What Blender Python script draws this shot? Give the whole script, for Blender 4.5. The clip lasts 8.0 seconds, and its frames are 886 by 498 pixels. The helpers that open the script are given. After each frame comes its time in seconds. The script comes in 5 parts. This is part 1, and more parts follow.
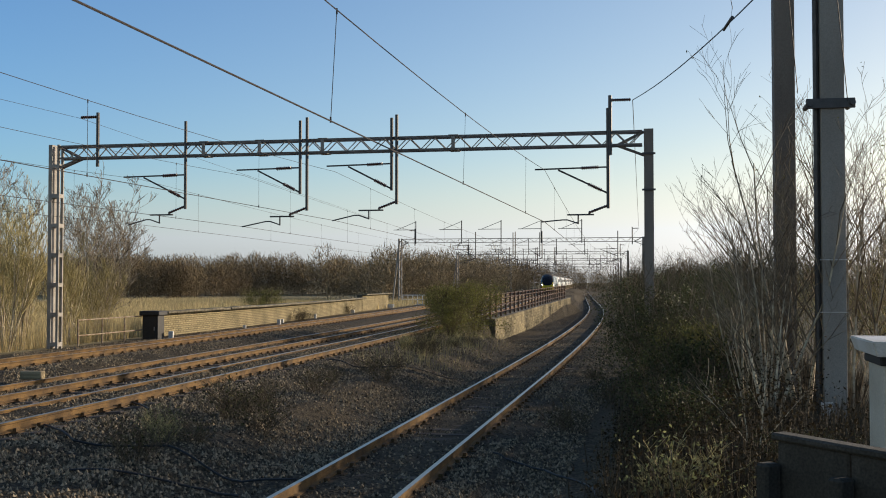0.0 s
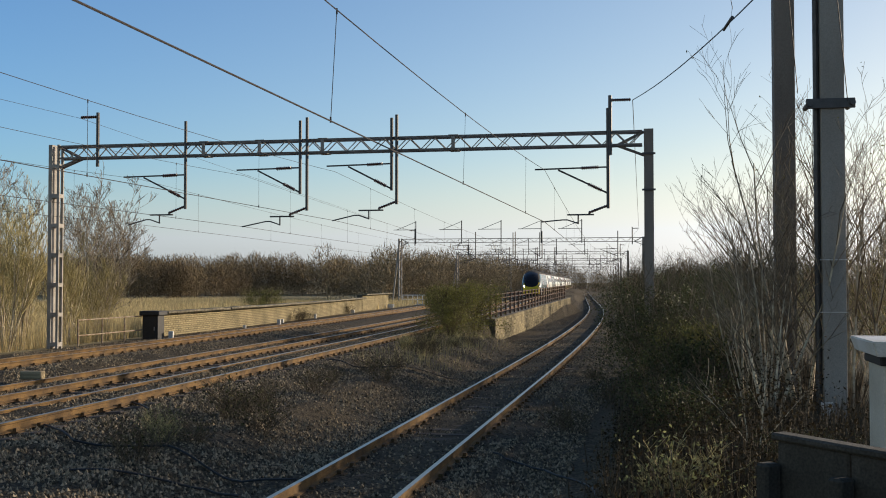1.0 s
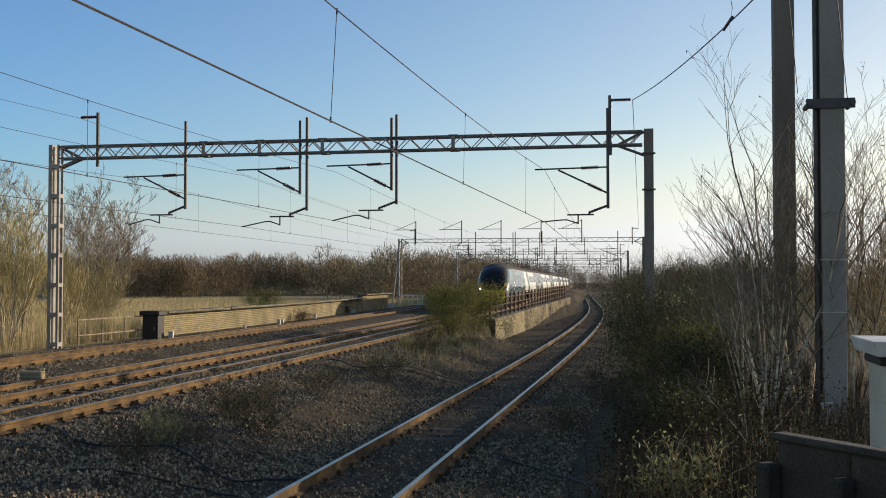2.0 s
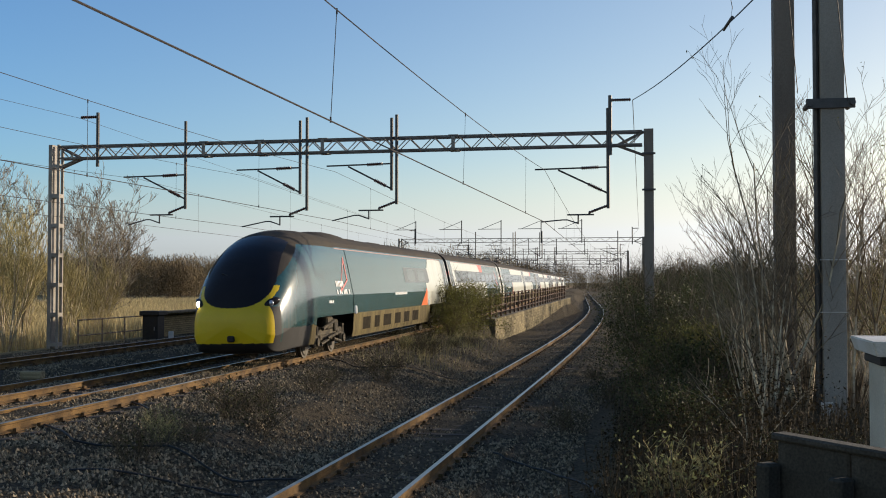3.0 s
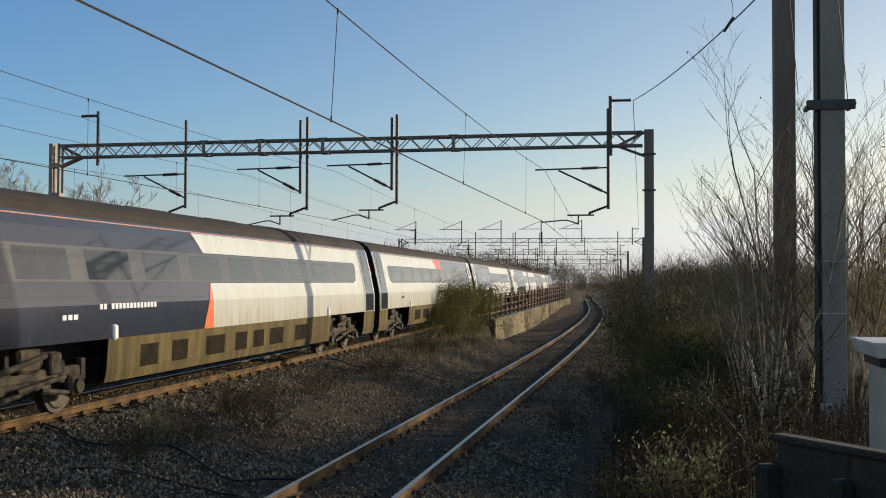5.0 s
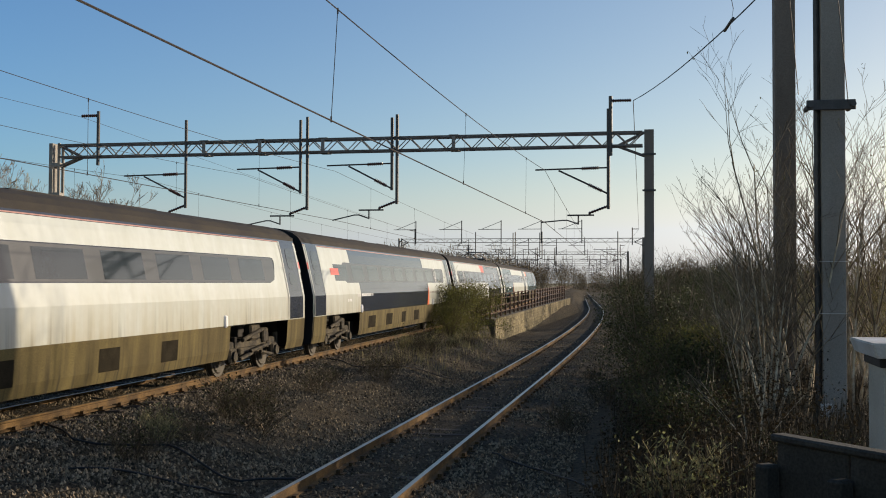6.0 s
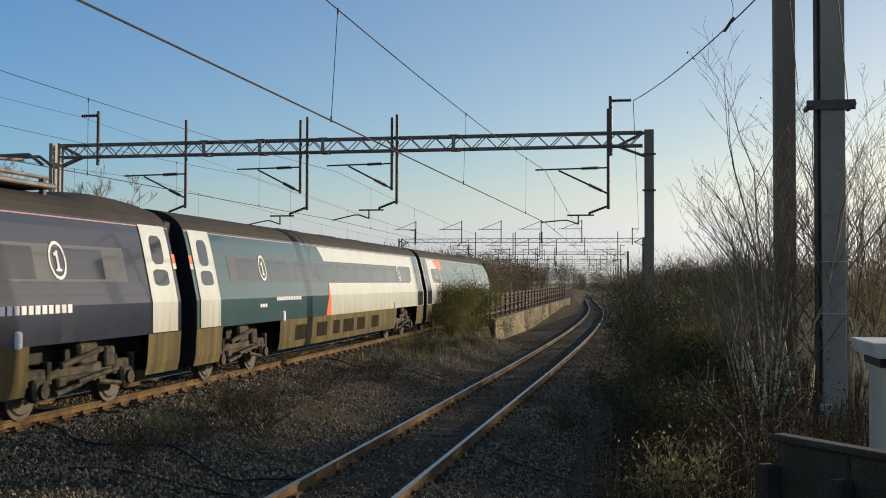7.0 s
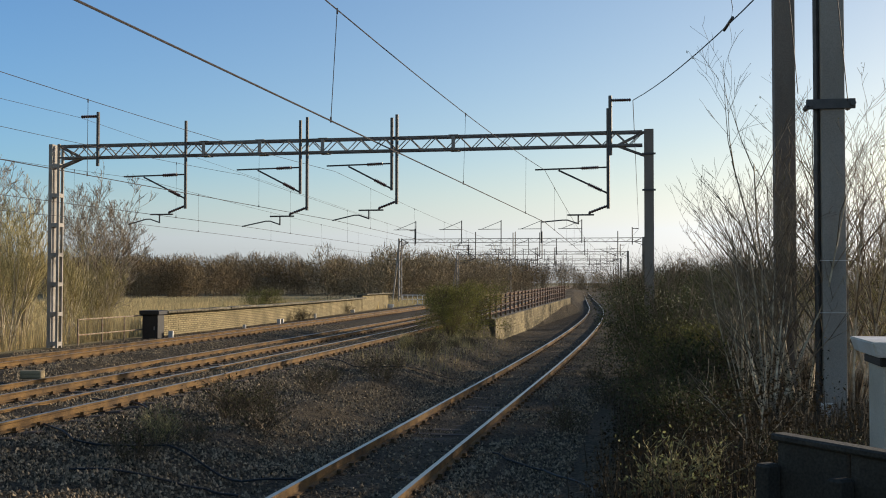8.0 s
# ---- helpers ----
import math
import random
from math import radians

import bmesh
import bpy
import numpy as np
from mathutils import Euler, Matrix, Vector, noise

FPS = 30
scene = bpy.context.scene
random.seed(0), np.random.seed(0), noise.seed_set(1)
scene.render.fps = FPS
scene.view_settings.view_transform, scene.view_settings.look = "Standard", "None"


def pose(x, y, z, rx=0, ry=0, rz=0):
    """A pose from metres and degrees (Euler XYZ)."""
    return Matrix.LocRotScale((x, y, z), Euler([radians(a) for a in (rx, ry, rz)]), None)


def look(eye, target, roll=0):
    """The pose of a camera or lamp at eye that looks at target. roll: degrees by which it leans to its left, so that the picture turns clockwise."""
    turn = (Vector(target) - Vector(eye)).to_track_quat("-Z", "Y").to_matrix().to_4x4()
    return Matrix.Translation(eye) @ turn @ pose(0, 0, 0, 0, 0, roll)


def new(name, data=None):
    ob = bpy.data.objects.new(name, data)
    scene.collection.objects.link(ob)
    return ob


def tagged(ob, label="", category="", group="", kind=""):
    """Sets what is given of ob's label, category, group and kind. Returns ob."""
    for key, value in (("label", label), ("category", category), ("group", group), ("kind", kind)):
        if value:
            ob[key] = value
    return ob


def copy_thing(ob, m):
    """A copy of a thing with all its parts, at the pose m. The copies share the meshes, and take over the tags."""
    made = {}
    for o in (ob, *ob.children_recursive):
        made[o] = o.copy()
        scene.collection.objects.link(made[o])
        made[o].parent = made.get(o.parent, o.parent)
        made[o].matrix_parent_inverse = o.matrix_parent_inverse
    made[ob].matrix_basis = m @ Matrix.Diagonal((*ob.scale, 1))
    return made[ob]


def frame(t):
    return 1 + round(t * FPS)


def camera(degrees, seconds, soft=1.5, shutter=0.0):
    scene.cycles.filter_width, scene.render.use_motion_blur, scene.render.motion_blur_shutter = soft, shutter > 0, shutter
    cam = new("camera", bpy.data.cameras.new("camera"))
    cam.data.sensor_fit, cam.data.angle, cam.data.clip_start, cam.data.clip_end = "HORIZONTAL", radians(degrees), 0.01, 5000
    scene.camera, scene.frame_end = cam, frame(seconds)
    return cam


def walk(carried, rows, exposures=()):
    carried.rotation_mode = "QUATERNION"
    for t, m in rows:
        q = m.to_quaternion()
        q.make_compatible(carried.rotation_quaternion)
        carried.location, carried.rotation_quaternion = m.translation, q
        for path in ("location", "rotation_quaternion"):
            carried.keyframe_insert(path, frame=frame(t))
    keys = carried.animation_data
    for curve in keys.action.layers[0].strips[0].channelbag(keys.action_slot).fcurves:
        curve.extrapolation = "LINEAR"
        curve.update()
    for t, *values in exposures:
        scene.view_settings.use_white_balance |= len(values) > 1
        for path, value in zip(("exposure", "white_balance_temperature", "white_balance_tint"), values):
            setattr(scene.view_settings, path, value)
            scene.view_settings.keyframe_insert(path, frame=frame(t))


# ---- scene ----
# ---- camera and its walk ----
DEG = 45.07
cam = camera(DEG, 8.0, soft=1.0, shutter=0.02)
EYE = (0.0, 0.0, 2.08)
YAW = radians(11.19)
PITCH = radians(1.76)


def view(roll):
    """The standing camera, which leans a trifle as the shot goes on."""
    aim = (-math.sin(YAW) * math.cos(PITCH), math.cos(YAW) * math.cos(PITCH), EYE[2] + math.sin(PITCH))
    return look(EYE, aim, roll)


walk(cam, [(0.0, view(0.0)), (3.3, view(0.0)), (4.2, view(0.1)), (5.8, view(0.22)), (7.0, view(0.22)),
           (7.5, view(0.11)), (8.0, view(0.09))],
     exposures=[(0.0, 0.02, 6950.0, 19.0), (3.5, 0.02, 6950.0, 19.0), (4.2, -0.17, 6950.0, 19.0), (7.55, -0.16, 6950.0, 19.0), (7.85, 0.0, 6950.0, 19.0), (8.0, 0.02, 6950.0, 19.0)])

# ---- world, sun, exposure ----
SUN_EL, SUN_AZ = radians(12.5), radians(51.0)      # azimuth from +Y towards +X
world = bpy.data.worlds.new("sky")
scene.world = world
world.use_nodes = True
wn = world.node_tree.nodes
sky = wn.new("ShaderNodeTexSky")
sky.sky_type = "NISHITA"
sky.sun_disc = False
sky.sun_elevation = SUN_EL
sky.sun_rotation = SUN_AZ
sky.air_density = 1.0
sky.dust_density = 0.8
sky.ozone_density = 3.0
wn["Background"].inputs["Strength"].default_value = 0.192
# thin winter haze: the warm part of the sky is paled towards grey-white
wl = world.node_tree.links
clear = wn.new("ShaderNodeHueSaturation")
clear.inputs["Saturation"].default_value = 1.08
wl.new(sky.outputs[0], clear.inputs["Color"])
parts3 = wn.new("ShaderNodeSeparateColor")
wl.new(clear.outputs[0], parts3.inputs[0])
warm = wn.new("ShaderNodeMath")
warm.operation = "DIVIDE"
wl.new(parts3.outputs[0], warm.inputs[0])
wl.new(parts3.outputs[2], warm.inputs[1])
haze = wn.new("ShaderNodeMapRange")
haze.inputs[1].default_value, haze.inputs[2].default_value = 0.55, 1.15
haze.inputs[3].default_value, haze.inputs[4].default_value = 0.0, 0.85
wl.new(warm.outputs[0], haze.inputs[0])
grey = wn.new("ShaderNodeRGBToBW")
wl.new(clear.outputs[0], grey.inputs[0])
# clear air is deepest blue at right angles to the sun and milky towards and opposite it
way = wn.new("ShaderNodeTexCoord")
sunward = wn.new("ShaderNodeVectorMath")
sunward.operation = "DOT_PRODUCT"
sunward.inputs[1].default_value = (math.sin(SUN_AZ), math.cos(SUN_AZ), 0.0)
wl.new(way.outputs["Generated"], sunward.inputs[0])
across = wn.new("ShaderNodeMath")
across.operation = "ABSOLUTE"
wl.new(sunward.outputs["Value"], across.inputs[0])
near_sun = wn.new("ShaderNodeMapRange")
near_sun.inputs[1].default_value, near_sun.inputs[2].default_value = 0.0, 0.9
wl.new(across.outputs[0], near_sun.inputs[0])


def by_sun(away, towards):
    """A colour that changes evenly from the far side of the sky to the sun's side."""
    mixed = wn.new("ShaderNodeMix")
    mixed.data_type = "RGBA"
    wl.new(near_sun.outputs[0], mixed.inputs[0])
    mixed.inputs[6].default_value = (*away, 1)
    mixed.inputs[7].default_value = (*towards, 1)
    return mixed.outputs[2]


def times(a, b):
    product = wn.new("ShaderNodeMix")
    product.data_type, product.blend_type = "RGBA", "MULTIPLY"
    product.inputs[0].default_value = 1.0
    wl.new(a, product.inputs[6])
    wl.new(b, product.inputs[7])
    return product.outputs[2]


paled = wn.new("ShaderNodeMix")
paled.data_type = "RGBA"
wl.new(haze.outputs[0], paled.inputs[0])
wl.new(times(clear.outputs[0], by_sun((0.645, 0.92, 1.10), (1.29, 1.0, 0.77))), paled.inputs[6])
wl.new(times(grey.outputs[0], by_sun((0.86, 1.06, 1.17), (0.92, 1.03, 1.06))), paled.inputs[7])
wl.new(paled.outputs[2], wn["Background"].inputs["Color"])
sun = new("sun", bpy.data.lights.new("sun", "SUN"))
sun.data.energy = 4.9
sun.data.angle = radians(0.55)
sun.data.color = (1.0, 0.905, 0.68)
to_sun = Vector((math.sin(SUN_AZ) * math.cos(SUN_EL), math.cos(SUN_AZ) * math.cos(SUN_EL), math.sin(SUN_EL)))
sun.rotation_mode = "QUATERNION"
sun.rotation_quaternion = to_sun.to_track_quat("Z", "Y")


# ---- materials ----
def material(name, base, rough=0.7, metal=0.0, vary=0.25, scale=6.0, fine=60.0, bump=0.15, spec=0.4, tint=None,
             island=0.0, obj=0.0, coat=0.0, streak=None, thin=0.0):
    """A surface with broad stains and fine grain; tint is the second colour of the stains."""
    m = bpy.data.materials.new(name)
    m.use_nodes = True
    n, l = m.node_tree.nodes, m.node_tree.links
    b = n["Principled BSDF"]
    b.inputs["Roughness"].default_value = rough
    b.inputs["Metallic"].default_value = metal
    b.inputs["Specular IOR Level"].default_value = spec
    b.inputs["Coat Weight"].default_value = coat
    co = n.new("ShaderNodeTexCoord")
    mp = n.new("ShaderNodeMapping")
    l.new(co.outputs["Object"], mp.inputs[0])
    if streak:
        mp.inputs["Scale"].default_value = streak
    a = n.new("ShaderNodeTexNoise")
    a.inputs["Scale"].default_value = scale
    a.inputs["Detail"].default_value = 5
    f = n.new("ShaderNodeTexNoise")
    f.inputs["Scale"].default_value = fine
    f.inputs["Detail"].default_value = 3
    l.new(mp.outputs[0], a.inputs["Vector"])
    l.new(co.outputs["Object"], f.inputs["Vector"])
    ramp = n.new("ShaderNodeValToRGB")
    t = tint or tuple(c * (1 - vary) for c in base)
    ramp.color_ramp.elements[0].position, ramp.color_ramp.elements[1].position = 0.36, 0.64
    ramp.color_ramp.elements[0].color = (*t, 1)
    ramp.color_ramp.elements[1].color = (*base, 1)
    l.new(a.outputs[0], ramp.inputs[0])
    mul = n.new("ShaderNodeMix")
    mul.data_type, mul.blend_type = "RGBA", "MULTIPLY"
    mul.inputs[0].default_value = 1.0
    g = n.new("ShaderNodeMapRange")
    g.inputs[1].default_value, g.inputs[2].default_value = 0.3, 0.7
    g.inputs[3].default_value, g.inputs[4].default_value = 1 - vary, 1 + vary * 0.6
    l.new(f.outputs[0], g.inputs[0])
    l.new(ramp.outputs[0], mul.inputs[6])
    l.new(g.outputs[0], mul.inputs[7])
    out = mul.outputs[2]
    if island or obj:
        k = n.new("ShaderNodeMapRange")
        k.inputs[3].default_value, k.inputs[4].default_value = 1 - (island or obj), 1 + (island or obj)
        if island:
            l.new(n.new("ShaderNodeNewGeometry").outputs["Random Per Island"], k.inputs[0])
        else:
            l.new(n.new("ShaderNodeObjectInfo").outputs["Random"], k.inputs[0])
        m2 = n.new("ShaderNodeMix")
        m2.data_type, m2.blend_type = "RGBA", "MULTIPLY"
        m2.inputs[0].default_value = 1.0
        l.new(out, m2.inputs[6])
        l.new(k.outputs[0], m2.inputs[7])
        out = m2.outputs[2]
    l.new(out, b.inputs["Base Color"])
    if bump:
        bp = n.new("ShaderNodeBump")
        bp.inputs["Strength"].default_value = bump
        bp.inputs["Distance"].default_value = 0.01
        l.new(f.outputs[0], bp.inputs["Height"])
        l.new(bp.outputs[0], b.inputs["Normal"])
    if thin:                                     # blades and leaves let some light through
        tl = n.new("ShaderNodeBsdfTranslucent")
        l.new(out, tl.inputs["Color"])
        both = n.new("ShaderNodeMixShader")
        both.inputs[0].default_value = thin
        l.new(b.outputs[0], both.inputs[1])
        l.new(tl.outputs[0], both.inputs[2])
        l.new(both.outputs[0], n["Material Output"].inputs["Surface"])
    return m


def glow(name, colour, strength):
    m = bpy.data.materials.new(name)
    m.use_nodes = True
    b = m.node_tree.nodes["Principled BSDF"]
    b.inputs["Base Color"].default_value = (*colour, 1)
    b.inputs["Emission Color"].default_value = (*colour, 1)
    b.inputs["Emission Strength"].default_value = strength
    return m


def ground_material():
    """Ballast near the tracks, dead grass and soil away from them, in patches."""
    m = bpy.data.materials.new("ballast_and_grass")
    m.use_nodes = True
    n, l = m.node_tree.nodes, m.node_tree.links
    b = n["Principled BSDF"]
    b.inputs["Roughness"].default_value = 0.95
    b.inputs["Specular IOR Level"].default_value = 0.15
    co = n.new("ShaderNodeTexCoord")
    at = n.new("ShaderNodeAttribute")
    at.attribute_name = "grass"
    vor = n.new("ShaderNodeTexVoronoi")
    vor.inputs["Scale"].default_value = 26
    l.new(co.outputs["Object"], vor.inputs["Vector"])
    r1 = n.new("ShaderNodeValToRGB")
    r1.color_ramp.elements[0].color = (0.018, 0.014, 0.009, 1)
    r1.color_ramp.elements[1].color = (0.112, 0.089, 0.058, 1)
    sep = n.new("ShaderNodeSeparateColor")
    l.new(vor.outputs["Color"], sep.inputs[0])
    l.new(sep.outputs[0], r1.inputs[0])
    big = n.new("ShaderNodeTexNoise")
    big.inputs["Scale"].default_value = 0.55
    big.inputs["Detail"].default_value = 6
    l.new(co.outputs["Object"], big.inputs["Vector"])
    soil = n.new("ShaderNodeMix")
    soil.data_type = "RGBA"
    thr = n.new("ShaderNodeMapRange")
    thr.inputs[1].default_value, thr.inputs[2].default_value = 0.45, 0.68
    thr.inputs[4].default_value = 0.45
    l.new(big.outputs[0], thr.inputs[0])
    l.new(thr.outputs[0], soil.inputs[0])
    l.new(r1.outputs[0], soil.inputs[6])
    soil.inputs[7].default_value = (0.042, 0.032, 0.019, 1)
    fine = n.new("ShaderNodeTexNoise")
    fine.inputs["Scale"].default_value = 9
    fine.inputs["Detail"].default_value = 6
    l.new(co.outputs["Object"], fine.inputs["Vector"])
    r2 = n.new("ShaderNodeValToRGB")
    r2.color_ramp.elements[0].position, r2.color_ramp.elements[1].position = 0.35, 0.7
    r2.color_ramp.elements[0].color = (0.09, 0.075, 0.035, 1)
    r2.color_ramp.elements[1].color = (0.52, 0.42, 0.23, 1)
    l.new(fine.outputs[0], r2.inputs[0])
    mix = n.new("ShaderNodeMix")
    mix.data_type = "RGBA"
    l.new(at.outputs["Fac"], mix.inputs[0])
    l.new(soil.outputs[2], mix.inputs[6])
    l.new(r2.outputs[0], mix.inputs[7])
    l.new(mix.outputs[2], b.inputs["Base Color"])
    bp = n.new("ShaderNodeBump")
    bp.inputs["Strength"].default_value = 0.9
    bp.inputs["Distance"].default_value = 0.03
    l.new(vor.outputs["Distance"], bp.inputs["Height"])
    l.new(bp.outputs[0], b.inputs["Normal"])
    return m


M_GROUND = ground_material()
M_STONE = material("ballast_stone", (0.25, 0.198, 0.13), 0.95, vary=0.35, scale=25, island=0.85, spec=0.2)
M_RUST = material("rail_rust", (0.19, 0.108, 0.036), 0.9, vary=0.4, scale=2.5, tint=(0.075, 0.043, 0.018), bump=0.3)
M_HEAD = material("rail_running_surface", (0.47, 0.43, 0.36), 0.4, metal=1.0, vary=0.1, scale=3, bump=0.03)
M_SLEEPER = material("sleeper_concrete", (0.085, 0.065, 0.05), 0.95, vary=0.3, scale=3, obj=0.35, tint=(0.07, 0.05, 0.035))
M_STEEL = material("galvanised_steel", (0.31, 0.285, 0.25), 0.65, metal=0.1, vary=0.2, scale=2, tint=(0.22, 0.195, 0.165))
M_DARKSTEEL = material("weathered_dark_steel", (0.20, 0.185, 0.17), 0.65, metal=0.2, vary=0.3, scale=3, tint=(0.13, 0.10, 0.08))
M_TUBE = material("drop_tube_steel", (0.10, 0.095, 0.09), 0.55, metal=0.5, vary=0.25, scale=5)
M_INSUL = material("brown_porcelain", (0.075, 0.03, 0.02), 0.25, vary=0.1, bump=0.0, spec=0.6)
M_WIRE = material("oxidised_copper_wire", (0.07, 0.06, 0.055), 0.6, metal=0.5, vary=0.1, bump=0)
M_WHITE = material("white_paint_weathered", (0.76, 0.75, 0.71), 0.6, vary=0.12, scale=2, tint=(0.6, 0.57, 0.5))
M_BRICK = material("buff_brick", (0.385, 0.315, 0.175), 0.95, vary=0.35, scale=0.9, obj=0.2, tint=(0.225, 0.185, 0.10), bump=0.4)
M_MORTAR = material("old_mortar", (0.11, 0.09, 0.06), 0.95, vary=0.25, scale=2)
M_COPING = material("stone_coping", (0.25, 0.215, 0.15), 0.95, vary=0.35, scale=2, obj=0.3, tint=(0.10, 0.09, 0.055))
M_CONC = material("weathered_concrete", (0.085, 0.075, 0.06), 0.95, vary=0.4, scale=1.5, tint=(0.045, 0.04, 0.03), bump=0.4)
M_BLACKBOX = material("black_cabinet_paint", (0.018, 0.017, 0.018), 0.6, vary=0.3)
M_CABINET = material("grey_cabinet_paint", (0.56, 0.52, 0.42), 0.6, vary=0.15, scale=2, tint=(0.46, 0.42, 0.33))
M_TWIG = material("dark_shrub_twigs", (0.29, 0.23, 0.15), 0.9, vary=0.3, scale=4, tint=(0.14, 0.105, 0.07), island=0.45)
M_MAST = material("brown_grey_mast_steel", (0.25, 0.212, 0.172), 0.75, metal=0.05, vary=0.25, scale=1.2, tint=(0.165, 0.138, 0.112), streak=(1, 1, 0.2), spec=0.25)
M_FRONTMAST = material("pale_grey_mast_steel", (0.36, 0.325, 0.275), 0.75, metal=0.05, vary=0.2, scale=1.2, tint=(0.27, 0.24, 0.20), streak=(1, 1, 0.2), spec=0.25)
M_OLDSTONE = material("golden_old_stone", (0.40, 0.32, 0.175), 0.95, vary=0.45, scale=0.8, obj=0.35, tint=(0.11, 0.09, 0.045), bump=0.5)
M_TIMBER = material("bleached_timber", (0.34, 0.27, 0.16), 0.9, vary=0.35, scale=5, tint=(0.18, 0.14, 0.08), streak=(0.2, 3, 3))
M_TREETWIG = material("grey_tan_tree_twigs", (0.37, 0.31, 0.225), 0.95, vary=0.3, scale=4, tint=(0.18, 0.14, 0.10), island=0.35)
M_LINEWOOD = material("lineside_brown_twigs", (0.31, 0.235, 0.135), 0.95, vary=0.3, island=0.5)
M_FENCE = material("rusty_fence_paint", (0.075, 0.05, 0.04), 0.8, vary=0.35, tint=(0.16, 0.08, 0.045))
M_BARK = material("grey_brown_bark", (0.22, 0.175, 0.125), 0.95, vary=0.3, scale=4, tint=(0.10, 0.075, 0.05), island=0.3)
M_PALEBARK = material("pale_bark", (0.60, 0.52, 0.37), 0.9, vary=0.25, scale=4, tint=(0.27, 0.205, 0.135), island=0.3)
M_OCHRETWIG = material("ochre_twigs", (0.47, 0.39, 0.18), 0.95, vary=0.3, island=0.45)
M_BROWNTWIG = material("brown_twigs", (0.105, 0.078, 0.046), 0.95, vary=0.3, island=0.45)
M_REED = material("dry_reed", (0.58, 0.46, 0.24), 0.9, vary=0.25, island=0.4, thin=0.4)
M_IVY = material("dark_evergreen_leaf", (0.062, 0.072, 0.026), 0.6, vary=0.3, island=0.6, spec=0.2, thin=0.3)
M_LEAF = material("yellowed_leaf", (0.17, 0.165, 0.045), 0.8, vary=0.3, island=0.5, thin=0.4)
M_CABLE = material("black_cable", (0.02, 0.02, 0.02), 0.6)
M_FARTWIG = material("far_brown_twigs", (0.25, 0.178, 0.095), 0.95, vary=0.3, island=0.5)
M_PALERAIL = material("pale_rusty_tube", (0.36, 0.30, 0.21), 0.8, vary=0.3, scale=6, tint=(0.20, 0.12, 0.07))


# ---- building helpers ----
def part(name, bm, mat, parent=None, label="", smooth=False, kind=""):
    """Links a bmesh as one mesh object, under a thing or a part."""
    me = bpy.data.meshes.new(name)
    bm.to_mesh(me)
    bm.free()
    for x in (mat if isinstance(mat, (list, tuple)) else [mat]):
        me.materials.append(x)
    if smooth:
        me.shade_smooth()
    ob = new(name, me)
    if parent:
        ob.parent = parent
    return tagged(ob, label, kind=kind)


def piece(name, me, parent, m):
    """One more object on a shared mesh."""
    ob = new(name, me)
    ob.parent = parent
    ob.matrix_basis = m
    return ob


def thing(name, label, category, m=None, group="", kind=""):
    ob = new(name)
    ob.empty_display_size = 0.2
    if m is not None:
        ob.matrix_basis = m
    return tagged(ob, label, category, group, kind)


def box(bm, x0, x1, y0, y1, z0, z1, mi=0):
    v = [bm.verts.new(c) for c in ((x0, y0, z0), (x1, y0, z0), (x1, y1, z0), (x0, y1, z0),
                                   (x0, y0, z1), (x1, y0, z1), (x1, y1, z1), (x0, y1, z1))]
    for f in ((0, 3, 2, 1), (4, 5, 6, 7), (0, 1, 5, 4), (1, 2, 6, 5), (2, 3, 7, 6), (3, 0, 4, 7)):
        bm.faces.new([v[i] for i in f]).material_index = mi
    return v


def rounded(bm, x0, x1, y0, y1, z0, z1, r=0.02, seg=2, mi=0):
    t = bmesh.new()
    box(t, x0, x1, y0, y1, z0, z1)
    bmesh.ops.bevel(t, geom=t.edges[:], offset=r, segments=seg, affect="EDGES", profile=0.5)
    base = {v: bm.verts.new(v.co) for v in t.verts}
    for f in t.faces:
        bm.faces.new([base[v] for v in f.verts]).material_index = mi
    t.free()


def rod(bm, a, b, r, r2=None, n=6, caps=True, mi=0):
    """A bar from a to b, tapering from r to r2."""
    a, b = Vector(a), Vector(b)
    r2 = r if r2 is None else r2
    d = b - a
    if d.length < 1e-6:
        return
    d.normalize()
    u = d.orthogonal().normalized()
    w = d.cross(u)
    ring = []
    for p, q in ((a, r), (b, r2)):
        ring.append([bm.verts.new(p + q * (u * math.cos(2 * math.pi * i / n) + w * math.sin(2 * math.pi * i / n))) for i in range(n)])
    for i in range(n):
        bm.faces.new((ring[0][i], ring[0][(i + 1) % n], ring[1][(i + 1) % n], ring[1][i])).material_index = mi
    if caps:
        bm.faces.new(ring[0][::-1]).material_index = mi
        bm.faces.new(ring[1]).material_index = mi


def bar(bm, a, b, w, h=None):
    """A square-section bar from a to b."""
    rod(bm, a, b, w * 0.7071, None, 4)


def pipe(bm, pts, r, n=5):
    """A round line through points, one skin."""
    pts = [Vector(p) for p in pts]
    rings = []
    for i, p in enumerate(pts):
        d = (pts[min(i + 1, len(pts) - 1)] - pts[max(i - 1, 0)]).normalized()
        u = d.cross(Vector((0, 0, 1)))
        u = u.normalized() if u.length > 1e-3 else d.orthogonal().normalized()
        w = d.cross(u)
        rings.append([bm.verts.new(p + r * (u * math.cos(2 * math.pi * k / n) + w * math.sin(2 * math.pi * k / n))) for k in range(n)])
    for a, b in zip(rings, rings[1:]):
        for k in range(n):
            bm.faces.new((a[k], a[(k + 1) % n], b[(k + 1) % n], b[k]))
    bm.faces.new(rings[0][::-1])
    bm.faces.new(rings[-1])


